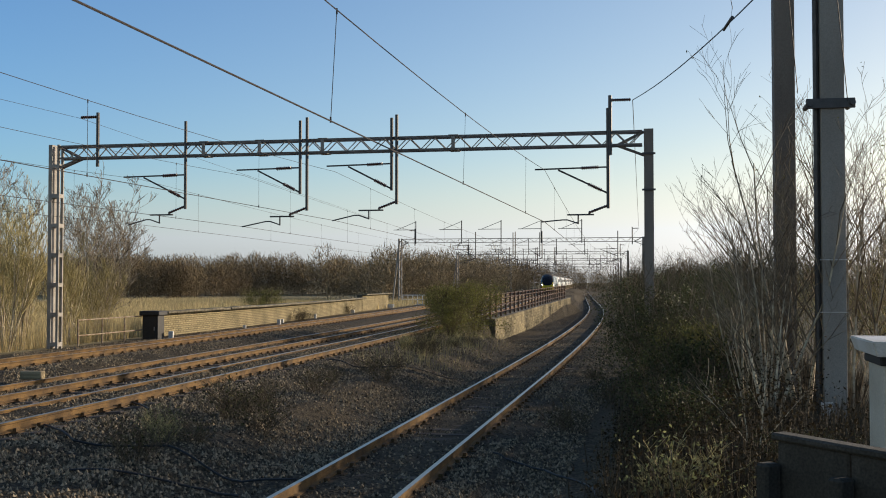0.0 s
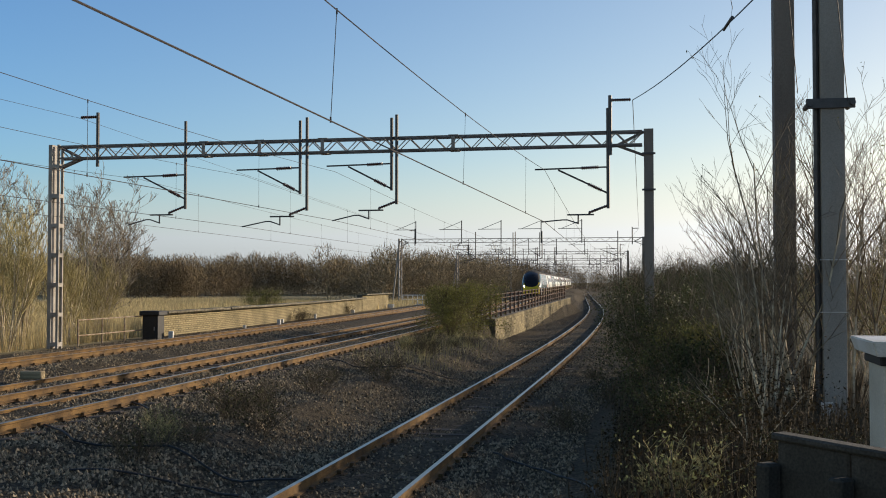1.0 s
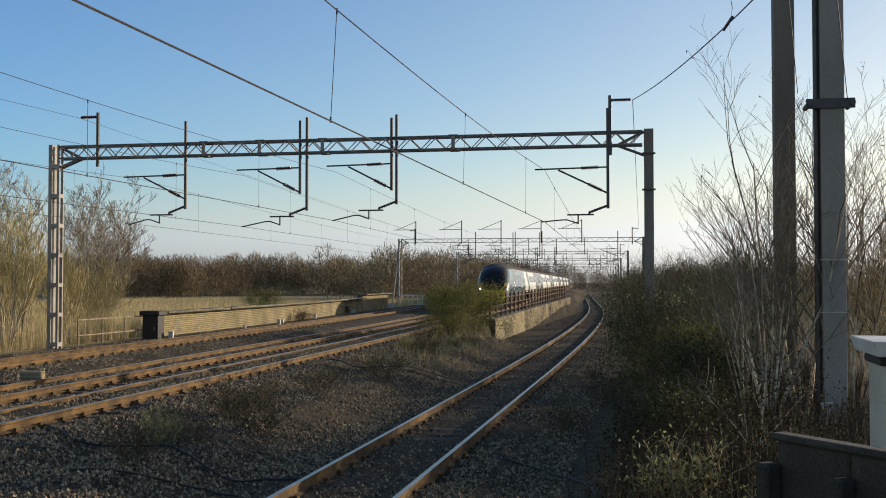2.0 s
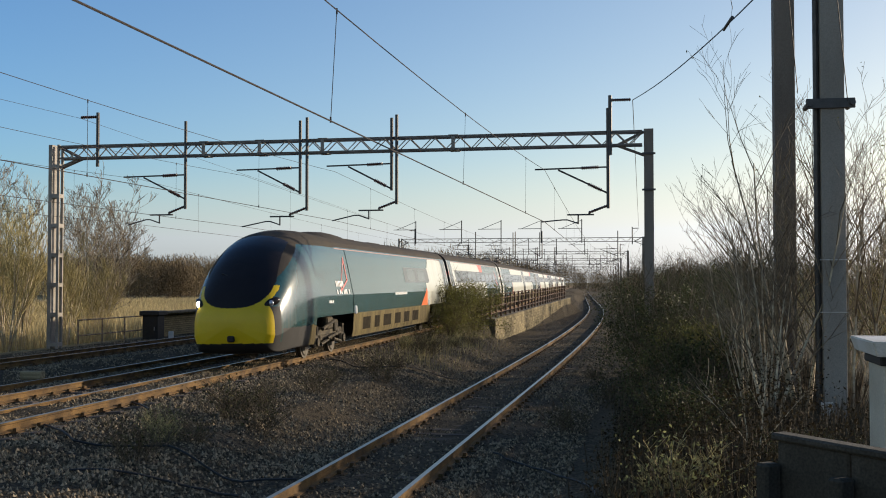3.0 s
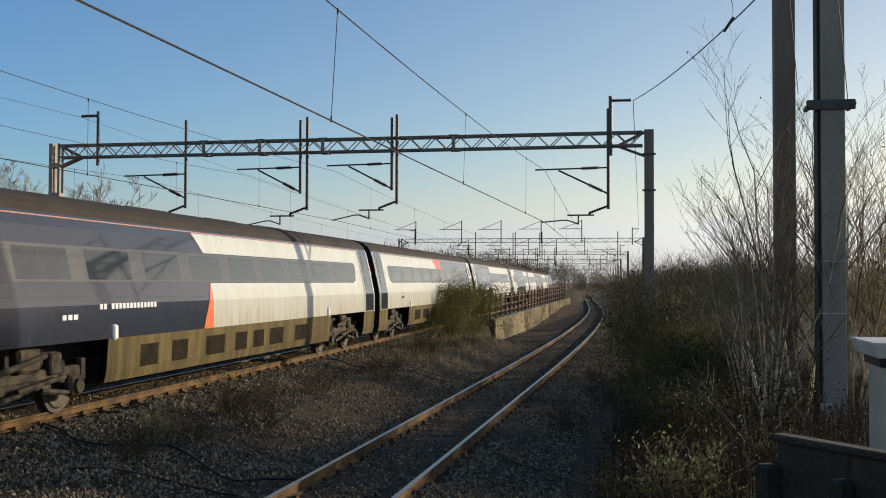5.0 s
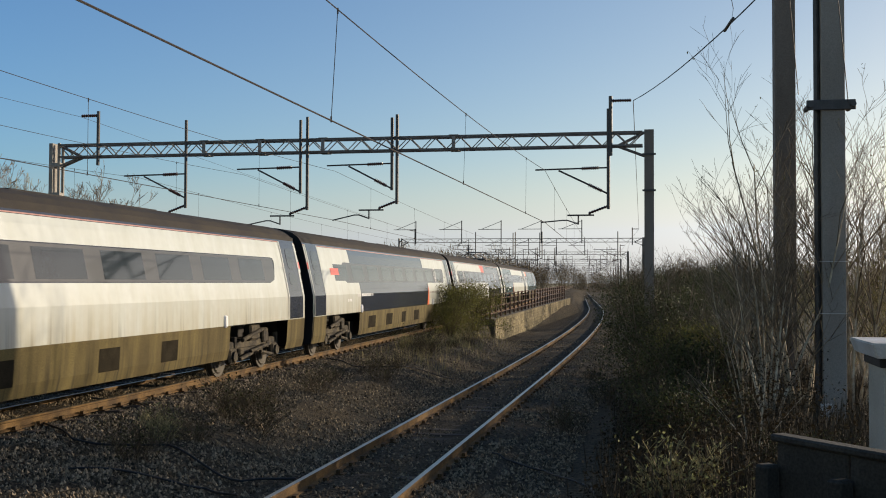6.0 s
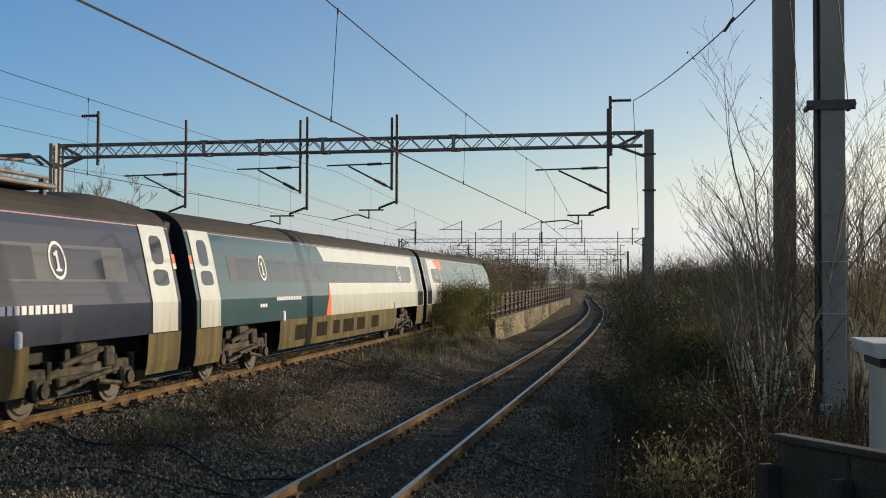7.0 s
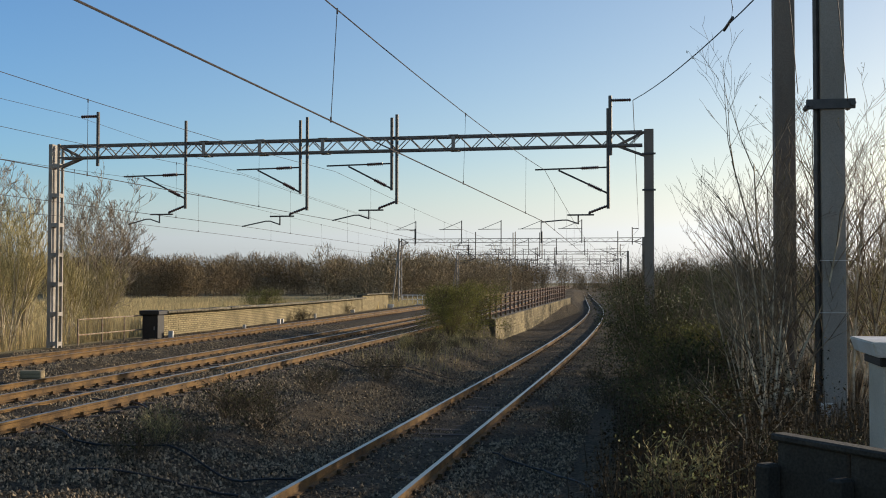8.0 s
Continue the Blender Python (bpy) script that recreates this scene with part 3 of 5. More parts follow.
def jumper():
    """A clamp on the feeder wire with a lead going up from it."""
    th = thing("wire_jumper", "dark wire lead clamped to the feeder wire", "overhead wire", pose(1.42, 20.98, 7.02))
    bm = bmesh.new()
    rod(bm, (-0.06, 0.4, -0.02), (0.05, -0.35, 0.04), 0.03, n=8)
    part("clamp", bm, M_TUBE, th)
    bm = bmesh.new()
    pipe(bm, [(0.03, -0.2, 0.03), (0.06, -0.25, 0.25), (0.0, -0.2, 0.6), (0.0, -0.2, 1.6)], 0.007)
    part("lead", bm, M_WIRE, th)


jumper()
feeder([(-19.6, -40.0, 7.9), (-19.7, 0.0, 7.35), (-19.8, 20.0, 7.5), (-19.78, Y1 - 0.28, 7.83)]
       + [(xa(g[0]) - g[1] + 1.1, g[0] - 0.28, 7.9) for g in GANTRIES], "thin feeder wire slung along the west side", 0.007)


# ---- tall masts beside the near track ----
def mast(x, y, z0, z1, w, clamp):
    th = thing("line_mast", "tall dark grey steel mast rising from the scrub", "mast", pose(x, y, z0), "tall masts")
    h = z1 - z0
    bm = bmesh.new()
    rounded(bm, -w * 0.5, w * 0.5, -0.16, -0.10, 0, h, 0.006, 1)
    rounded(bm, -w * 0.5, -w * 0.5 + 0.02, -0.10, 0.30, 0, h, 0.004, 1)
    box(bm, w * 0.5 - 0.02, w * 0.5, -0.10, 0.30, 0, h)
    part("column", bm, M_FRONTMAST if clamp else M_MAST, th)
    bm = bmesh.new()
    pipe(bm, [(-w * 0.45, -0.3, h - 0.2), (w * 0.2, -0.32, h * 0.75), (w * 0.62, -0.2, h * 0.58)], 0.009)
    part("earth_wire", bm, M_WIRE, th, "thin slack wire")
    if clamp:
        bm = bmesh.new()
        rod(bm, (-w * 0.5 - 0.06, 0.0, 0), (-w * 0.5 - 0.06, 0.0, h), 0.055, n=8)
        part("balance_cable_tube", bm, M_TUBE, th, "dark tube along the mast")
        bm = bmesh.new()
        rounded(bm, -w * 0.5 - 0.26, w * 0.5 + 0.18, -0.2, -0.162, clamp - z0 - 0.09, clamp - z0 + 0.09, 0.01, 1)
        for s in (-w * 0.5 - 0.2, w * 0.5 + 0.13):
            rod(bm, (s, -0.26, clamp - z0), (s, 0.35, clamp - z0), 0.05, n=8)
        part("clamp_band", bm, M_TUBE, th)
        for z in (2.47 - z0, 1.54 - z0):
            bm = bmesh.new()
            rounded(bm, -w * 0.5 - 0.05, w * 0.5 + 0.02, -0.175, -0.161, z - 0.006, z + 0.006, 0.002, 1)
            part("strap", bm, M_WHITE, th)
        bm = bmesh.new()
        rounded(bm, -w * 0.5 - 0.06, -w * 0.5 + 0.16, -0.2, -0.162, 0.25, 0.5, 0.01, 1)
        part("number_plate", bm, M_WHITE, th, "small white plate")


mast(3.14, 20.1, -0.55, 9.5, 0.40, 5.26)
mast(2.6, 22.5, -0.55, 10.5, 0.40, 0)


# ---- walls ----
def brick_wall(name, label, pts, h0, h1, brick, course, thick, coping):
    """A wall along points (x, y), with its face to the east; bricks stand on a mortar core."""
    bl, bh = brick
    th = thing(name, label, "wall", kind="structure")
    bm = bmesh.new()
    for (xa_, ya_, za), (xb_, yb_, zb) in zip(pts, pts[1:]):
        d = Vector((xb_ - xa_, yb_ - ya_, 0)).normalized()
        n = Vector((d.y, -d.x, 0))
        lo, hi = [], []
        for (px, py, pz), m in (((xa_, ya_, za), 0), ((xb_, yb_, zb), 0)):
            for s in (-0.012, -thick):
                lo.append(bm.verts.new((px + n.x * s, py + n.y * s, h0)))
                hi.append(bm.verts.new((px + n.x * s, py + n.y * s, pz)))
        bm.faces.new((lo[0], lo[2], hi[2], hi[0]))
        bm.faces.new((lo[3], lo[1], hi[1], hi[3]))
        bm.faces.new((hi[0], hi[2], hi[3], hi[1]))
        bm.faces.new((lo[0], hi[0], hi[1], lo[1]))
        bm.faces.new((lo[2], lo[3], hi[3], hi[2]))
    part("core", bm, M_MORTAR, th)
    return th


def wall_run(th, pts, h0, bl, bh, limit, coping_w, cop_h, thick, bmat):
    """Bricks and coping stones of a wall, each an object on a shared mesh; those past the limit are joined."""
    t = bmesh.new()
    rounded(t, -bl / 2 + 0.009, bl / 2 - 0.009, -0.03, 0.0, 0.011, bh - 0.011, 0.004, 1)
    bme = bpy.data.meshes.new("brick")
    t.to_mesh(bme)
    shape_v = [v.co.copy() for v in t.verts]
    shape_f = [[v.index for v in f.verts] for f in t.faces]
    t.free()
    bme.materials.append(bmat)
    t = bmesh.new()
    rounded(t, -0.45, 0.45, -thick - 0.04, 0.05, 0.0, cop_h, 0.02, 1)
    cme = bpy.data.meshes.new("coping_stone")
    t.to_mesh(cme)
    t.free()
    cme.materials.append(M_COPING)
    rest_v, rest_f = [], []
    count = 0
    rng = random.Random(5)
    for (x0, y0, z0), (x1, y1, z1) in zip(pts, pts[1:]):
        d = Vector((x1 - x0, y1 - y0, 0))
        length = d.length
        d.normalize()
        ang = math.atan2(d.y, d.x)
        rows = int((min(z0, z1) - h0) / bh)
        for r in range(rows):
            s = bl / 2 * (r % 2)
            while s < length:
                p = Vector((x0, y0, 0)) + d * min(s + bl / 2, length)
                top = z0 + (z1 - z0) * s / length
                m = Matrix.Translation((p.x, p.y, top - (rows - r) * bh)) @ Matrix.Rotation(ang, 4, "Z")
                m = m @ Matrix.Translation((0, rng.uniform(-0.004, 0.004), 0))
                if count < limit:
                    piece("brick", bme, th, m)
                else:
                    k = len(rest_v)
                    rest_v.extend((m @ v)[:] for v in shape_v)
                    rest_f.extend([i + k for i in f] for f in shape_f)
                count += 1
                s += bl
        if cop_h:
            s = 0.45
            while s < length:
                p = Vector((x0, y0, 0)) + d * s
                top = z0 + (z1 - z0) * s / length
                piece("coping_stone", cme, th, Matrix.Translation((p.x, p.y, top + rng.uniform(-0.01, 0.015))) @ Matrix.Rotation(ang, 4, "Z") @ Matrix.Rotation(rng.uniform(-0.01, 0.01), 4, "Y"))
                s += 0.915
    if rest_v:
        me = mesh_from("brickwork", rest_v, rest_f, bmat)
        ob = new("brickwork", me)
        ob.parent = th
        tagged(ob, kind="stuff")


def west_wall_x(y):
    return xa(y) - 10.1 - 0.8 * smooth(60, 84, y)


WEST = [(west_wall_x(y), y, 0.72) for y in (42.5, 50.0, 58.0, 66.0, 74.0, 83.0)] 
WEST2 = [(west_wall_x(y) + 0.02, y, 1.0) for y in (83.2, 88.0, 94.0)]
ww = brick_wall("wall_west", "long low buff brick wall beside the tracks", WEST, -0.6, 0, (0.45, 0.15), 0, 0.4, 0)
wall_run(ww, WEST, -0.55, 0.36, 0.09, 300, 0.5, 0.10, 0.4, M_BRICK)
w2 = brick_wall("wall_west_2", "short higher buff brick wall end by the gantry foot", WEST2, -0.6, 0, (0.45, 0.15), 0, 0.4, 0)
wall_run(w2, WEST2, -0.55, 0.36, 0.09, 300, 0.5, 0.08, 0.4, M_BRICK)


# ---- the train ----
M_TEAL = material("dark_teal_coach_paint", (0.014, 0.070, 0.080), 0.24, vary=0.15, scale=0.6, bump=0.01, spec=0.4, coat=0.28, fine=8, streak=(1, 1, 0.3))
M_NAVY = material("dark_blue_grey_coach_paint", (0.012, 0.021, 0.042), 0.2, vary=0.12, scale=0.6, bump=0.01, spec=0.4, coat=0.35, fine=8)
M_COACHWHITE = material("white_coach_paint", (0.525, 0.56, 0.53), 0.38, vary=0.05, scale=1.6, bump=0.01, tint=(0.47, 0.50, 0.455), fine=6, streak=(1, 1.6, 0.22))


def grime(m, colour, z0, z1, amount, along=3.0, lo=0.3, hi=0.7, least=0.15):
    """Road dirt that builds up in vertical streaks between two heights of a coach side."""
    n, l = m.node_tree.nodes, m.node_tree.links
    b = n["Principled BSDF"]
    old = b.inputs["Base Color"].links[0].from_socket
    co = n.new("ShaderNodeTexCoord")
    sep = n.new("ShaderNodeSeparateXYZ")
    l.new(co.outputs["Object"], sep.inputs[0])
    rise = n.new("ShaderNodeMapRange")
    rise.inputs[1].default_value, rise.inputs[2].default_value = z1, z0
    rise.inputs[3].default_value, rise.inputs[4].default_value = 0.0, 1.0
    l.new(sep.outputs[2], rise.inputs[0])
    mp = n.new("ShaderNodeMapping")
    mp.inputs["Scale"].default_value = (1, along, 0.35 if along < 5 else 0.16)
    l.new(co.outputs["Object"], mp.inputs[0])
    no = n.new("ShaderNodeTexNoise")
    no.inputs["Scale"].default_value = 1.7
    no.inputs["Detail"].default_value = 6
    l.new(mp.outputs[0], no.inputs["Vector"])
    st = n.new("ShaderNodeMapRange")
    st.inputs[1].default_value, st.inputs[2].default_value = lo, hi
    st.inputs[3].default_value, st.inputs[4].default_value = least, amount
    l.new(no.outputs[0], st.inputs[0])
    mu = n.new("ShaderNodeMath")
    mu.operation = "MULTIPLY"
    l.new(rise.outputs[0], mu.inputs[0])
    l.new(st.outputs[0], mu.inputs[1])
    mx = n.new("ShaderNodeMix")
    mx.data_type = "RGBA"
    l.new(mu.outputs[0], mx.inputs[0])
    l.new(old, mx.inputs[6])
    mx.inputs[7].default_value = (*colour, 1)
    l.new(mx.outputs[2], b.inputs["Base Color"])


grime(M_COACHWHITE, (0.33, 0.27, 0.14), 1.1, 2.1, 0.75)
grime(M_COACHWHITE, (0.075, 0.065, 0.045), 1.0, 1.75, 0.6, 5.5, 0.55, 0.68, 0.0)
M_STRIPE = material("faded_red_line", (0.42, 0.19, 0.15), 0.5, vary=0.1, bump=0)
M_ORANGE = material("orange_coach_paint", (0.80, 0.15, 0.03), 0.35, vary=0.08, bump=0.01)
M_RED = material("coral_red_coach_paint", (0.72, 0.10, 0.07), 0.35, vary=0.08, bump=0.01)
M_SKIRT = material("dirty_skirt_panel", (0.155, 0.12, 0.046), 0.85, vary=0.3, scale=1.4, tint=(0.085, 0.064, 0.026), bump=0.1, spec=0.2, streak=(1, 2.2, 0.4))
grime(M_TEAL, (0.10, 0.09, 0.062), 1.0, 1.9, 0.55, 5.5, 0.45, 0.7, 0.05)
grime(M_NAVY, (0.085, 0.078, 0.06), 1.0, 1.8, 0.5, 5.5, 0.45, 0.7, 0.05)
grime(M_SKIRT, (0.03, 0.025, 0.017), 0.3, 1.25, 0.9, 5.5, 0.52, 0.66, 0.0)
M_GRILLE = material("dark_vent_grille", (0.034, 0.028, 0.018), 0.9, vary=0.4, scale=3, spec=0.05)
M_ROOF = material("dirty_grey_roof", (0.042, 0.037, 0.033), 0.85, vary=0.3, scale=1.5, tint=(0.06, 0.05, 0.038), spec=0.2)
M_UNDER = material("underframe_grime", (0.035, 0.03, 0.026), 0.85, vary=0.4)
M_BOGIE = material("dusty_bogie_steel", (0.10, 0.078, 0.045), 0.85, vary=0.55, scale=5, tint=(0.013, 0.010, 0.007))
M_WHEEL = material("wheel_steel", (0.085, 0.07, 0.05), 0.6, metal=0.2, vary=0.25, scale=3)
M_RUBBER = material("black_gangway_rubber", (0.012, 0.012, 0.012), 0.7, vary=0.2)
M_GLASS = material("tinted_window_glass", (0.030, 0.042, 0.050), 0.06, vary=0.05, bump=0, spec=0.5, coat=0.2)
M_BAND = material("dark_window_band_paint", (0.020, 0.025, 0.030), 0.28, vary=0.15, scale=1.5, bump=0.0, spec=0.45, coat=0.25)
M_YELLOW = material("yellow_nose_paint", (0.68, 0.47, 0.012), 0.35, vary=0.1, scale=1.5, bump=0.01)
M_SCREEN = material("black_windscreen", (0.016, 0.013, 0.013), 0.22, vary=0.15, scale=2, bump=0, spec=0.22)
M_LETTER = material("white_lettering", (0.75, 0.75, 0.74), 0.5, vary=0.05, bump=0)
M_LAMP = glow("headlamp_lit", (1.0, 0.97, 0.9), 60.0)
M_LENS = material("clear_lamp_lens", (0.5, 0.5, 0.52), 0.1, metal=0.6, vary=0.1, bump=0)
CARS = []
NOSE, PITCH_CAR, SPEED = 25.0, 23.9, 55.45
FRONT0 = -2.7 + SPEED * 3.5
# half profile of the body: height, half width
PROFILE = [(0.42, 1.27), (0.62, 1.32), (1.15, 1.36), (1.72, 1.365), (2.07, 1.30), (2.40, 1.235), (2.68, 1.18), (2.95, 1.12),
           (3.16, 1.06), (3.30, 0.97), (3.42, 0.82), (3.51, 0.60), (3.57, 0.32), (3.59, 0.0)]


def half_width(z):
    for (a, p), (b, q) in zip(PROFILE, PROFILE[1:]):
        if z <= b:
            return p + (q - p) * max(0.0, (z - a)) / (b - a)
    return 0.0


def shell(bm, u0, u1, z0, z1, mi=0, inset=0.0, sides=(-1, 1)):
    """The skin of the body between two stations and two heights, over the roof when z1 is the top."""
    zs = sorted({z0, z1, *[z for z, _ in PROFILE if z0 < z < z1]})
    n = max(1, int((u1 - u0) / 3))
    us = [u0 + (u1 - u0) * i / n for i in range(n + 1)]
    for s in sides:
        grid = [[bm.verts.new((s * (half_width(z) - inset), u, z)) for z in zs] for u in us]
        for i in range(n):
            for j in range(len(zs) - 1):
                q = (grid[i][j], grid[i + 1][j], grid[i + 1][j + 1], grid[i][j + 1])
                bm.faces.new(q if s > 0 else q[::-1]).material_index = mi


def roof_hump(u0, u1, h):
    """A smooth swelling on the roof that dies out at its edges."""
    bm = bmesh.new()
    xs = [-0.9 + 0.15 * k for k in range(13)]
    tops = [(w, z) for z, w in reversed(PROFILE)]
    rows = []
    for n in range(17):
        t = n / 16
        rows.append([bm.verts.new((x, u0 + (u1 - u0) * t, float(np.interp(abs(x), [w for w, _ in tops], [z for _, z in tops])) - 0.012
                                   + (h + 0.012) * math.sin(math.pi * t) ** 0.5 * (1 - (x / 0.9) ** 4))) for x in xs])
    for p, q in zip(rows, rows[1:]):
        for k in range(12):
            bm.faces.new((p[k], p[k + 1], q[k + 1], q[k]))
    return bm


def side_strip(z0, z1, left, right, proud=0.006, sides=(1,)):
    """A thin skin on both sides that follows the profile; left and right give stations by height."""
    bm = bmesh.new()
    zs = sorted({z0, z1, *[z for z, _ in PROFILE if z0 < z < z1], *[z0 + (z1 - z0) * i / 8 for i in range(9)]})
    for s in sides:
        prev = None
        for z in zs:
            a, b = left(z), right(z)
            n = max(2, int(abs(b - a) / 4) + 1)
            row = [bm.verts.new((s * (half_width(z) + proud), a + (b - a) * i / n, z)) for i in range(n + 1)] if prev is None else None
            if prev is None:
                cnt = n
            else:
                row = [bm.verts.new((s * (half_width(z) + proud), a + (b - a) * i / cnt, z)) for i in range(cnt + 1)]
                for i in range(cnt):
                    q = (prev[i], prev[i + 1], row[i + 1], row[i])
                    bm.faces.new(q if s > 0 else q[::-1])
            prev = row
    return bm


def strip(name, mat, parent, z0, z1, l, r, proud=0.006, label="", curve=0.0):
    """Panel whose ends lean: l and r are stations, or pairs of (bottom, top)."""
    l = l if isinstance(l, tuple) else (l, l)
    r = r if isinstance(r, tuple) else (r, r)
    lerp = lambda p: (lambda z: p[0] + (p[1] - p[0]) * (z - z0) / (z1 - z0))
    arc = lambda z: curve * (1 - (1 - min(1.0, abs(2 * (z - z0) / (z1 - z0) - 1)) ** 4) ** 0.25)
    le, ri = lerp(l), lerp(r)
    if curve > 0:                                # hollow left end, as beside a rounded window
        fl, fr = (lambda z: le(z) - arc(z)), ri
    else:
        fl, fr = le, (lambda z: ri(z) - arc(z))
    part(name, side_strip(z0, z1, fl, fr, proud, (-1,)), mat, parent, label)
    return part(name, side_strip(z0, z1, fl, fr, proud), mat, parent, label)


def wheel_shape():
    bm = bmesh.new()
    for r, a, b in ((0.425, -0.065, 0.05), (0.455, -0.085, -0.06)):
        rod(bm, (a, 0, 0), (b, 0, 0), r, r, 24)
    rod(bm, (0.05, 0, 0), (0.075, 0, 0), 0.36, 0.33, 20)
    rod(bm, (0.05, 0, 0), (0.16, 0, 0), 0.12, 0.10, 12)
    me = bpy.data.meshes.new("wheel")
    bm.to_mesh(me)
    bm.free()
    me.materials.append(M_WHEEL)
    return me


def bogie_shape():
    bm = bmesh.new()
    for s in (-1, 1):
        x = 0.98 * s
        rounded(bm, x - 0.09, x + 0.09, -1.75, 1.75, 0.58, 0.76, 0.03, 1)
        rounded(bm, x - 0.10, x + 0.10, -0.75, 0.75, 0.42, 0.60, 0.04, 1)
        for y in (-1.35, 1.35):
            rounded(bm, x - 0.04 + 0.07 * s, x + 0.12 + 0.07 * s, y - 0.2, y + 0.2, 0.28, 0.62, 0.05, 1)
            rod(bm, (x + 0.13 * s, y, 0.44), (x + 0.24 * s, y, 0.44), 0.13, 0.12, 10)
            for q in (-0.32, 0.32):
                rod(bm, (x + 0.05 * s, y + q, 0.52), (x + 0.05 * s, y + q, 0.86), 0.085, 0.085, 8)
            rod(bm, (x + 0.2 * s, y * 0.75, 0.36), (x + 0.2 * s, y * 0.2, 0.46), 0.045, n=6)
        rounded(bm, x - 0.1 + 0.1 * s, x + 0.1 + 0.1 * s, -0.3, 0.3, 0.74, 1.12, 0.05, 1)
        rod(bm, (x + 0.22 * s, -0.9, 0.78), (x + 0.22 * s, 0.35, 0.98), 0.05, n=8)
        rod(bm, (x + 0.22 * s, 0.9, 0.62), (x + 0.22 * s, -0.4, 0.5), 0.04, n=8)
        rounded(bm, x + 0.08 * s - 0.08, x + 0.08 * s + 0.08, 0.62, 0.95, 0.66, 1.0, 0.03, 1)
    rounded(bm, -0.95, 0.95, -0.32, 0.32, 0.5, 0.78, 0.05, 1)
    for y in (-1.35, 1.35):
        rod(bm, (-0.8, y, 0.425), (0.8, y, 0.425), 0.08, n=8)
    for y in (-1.78, 1.78):
        box(bm, -0.95, 0.95, y - 0.05, y + 0.05, 0.58, 0.7)
    me = bpy.data.meshes.new("bogie")
    bm.to_mesh(me)
    bm.free()
    me.materials.append(M_BOGIE)
    return me


WHEEL, BOGIE = wheel_shape(), bogie_shape()


def add_bogie(th, u):
    b = piece("bogie", BOGIE, th, Matrix.Translation((0, u, 0)))
    tagged(b, "dusty steel bogie with springs and dampers")
    for s in (-1, 1):
        for y in (-1.35, 1.35):
            piece("wheel", WHEEL, b, Matrix.Translation((0.7525 * s, y, 0.425)) @ Matrix.Rotation(0 if s > 0 else math.pi, 4, "Z"))


def add_door(th, u, white):
    """A plug door with its two windows and white edge bars, on both sides; u is its middle."""
    d = strip("door", M_COACHWHITE if white else M_NAVY, th, 1.17, 3.14, u - 0.52, u + 0.52, 0.016,
              "white door with two windows" if white else "dark blue-grey door")
    for z0, z1, w in ((2.42, 2.95, 0.24), (2.02, 2.32, 0.3)):
        oval = lambda z: w * (1 - min(1.0, abs(2 * (z - z0) / (z1 - z0) - 1)) ** 7 * 0.45)
        part("window", side_strip(z0, z1, lambda z: u - oval(z), lambda z: u + oval(z), 0.022), M_GLASS, d)
    e = 1 if u > 0 else -1
    strip("door_notice", M_COACHWHITE, d, 2.34, 2.44, u + e * 0.66 - 0.07, u + e * 0.66 + 0.07, 0.012, "small white notice")
    strip("door_notice", M_RED if not white else M_ORANGE, d, 2.44, 2.62, u + e * 0.66 - 0.07, u + e * 0.66 + 0.07, 0.012, "small red notice")
    if not white:
        for q in (-0.56, 0.56):
            strip("edge_bar", M_COACHWHITE, d, 1.17, 3.12, u + q - 0.035, u + q + 0.035, 0.02)


def bars(name, mat, parent, u0, u1, z0, z1, n, seed):
    """Writing too small to read: a row of short bars."""
    rng = random.Random(seed)
    u = u0
    w = (u1 - u0) / n
    bm = bmesh.new()
    for i in range(n):
        if rng.random() < 0.86:
            t = side_strip(z0, z1, lambda z, a=u: a, lambda z, a=u: a + w * 0.7, 0.012)
            base = {v: bm.verts.new(v.co) for v in t.verts}
            for f in t.faces:
                bm.faces.new([base[v] for v in f.verts])
            t.free()
        u += w
    part(name, bm, mat, parent, kind="stuff")


def ring_one(th, u, z):
    """A white ring round the figure 1, on the east side."""
    bm = bmesh.new()
    n = 28
    rings = []
    for r in (0.25, 0.30):
        rings.append([bm.verts.new((half_width(z + r * math.sin(6.2832 * i / n)) + 0.014, u + r * 0.8 * math.cos(6.2832 * i / n), z + r * math.sin(6.2832 * i / n))) for i in range(n)])
    for i in range(n):
        bm.faces.new((rings[0][i], rings[0][(i + 1) % n], rings[1][(i + 1) % n], rings[1][i]))
    part("class_ring", bm, M_LETTER, th, "white ring")
    bm = bmesh.new()
    for a, b, z0, z1 in ((-0.03, 0.03, -0.14, 0.15), (-0.09, -0.03, 0.07, 0.12), (-0.08, 0.08, -0.17, -0.13)):
        v = [bm.verts.new((half_width(z + q) + 0.016, u + p, z + q)) for p, q in ((a, z0), (b, z0), (b, z1), (a, z1))]
        bm.faces.new(v)
    part("figure_one", bm, M_LETTER, th, "white figure 1")


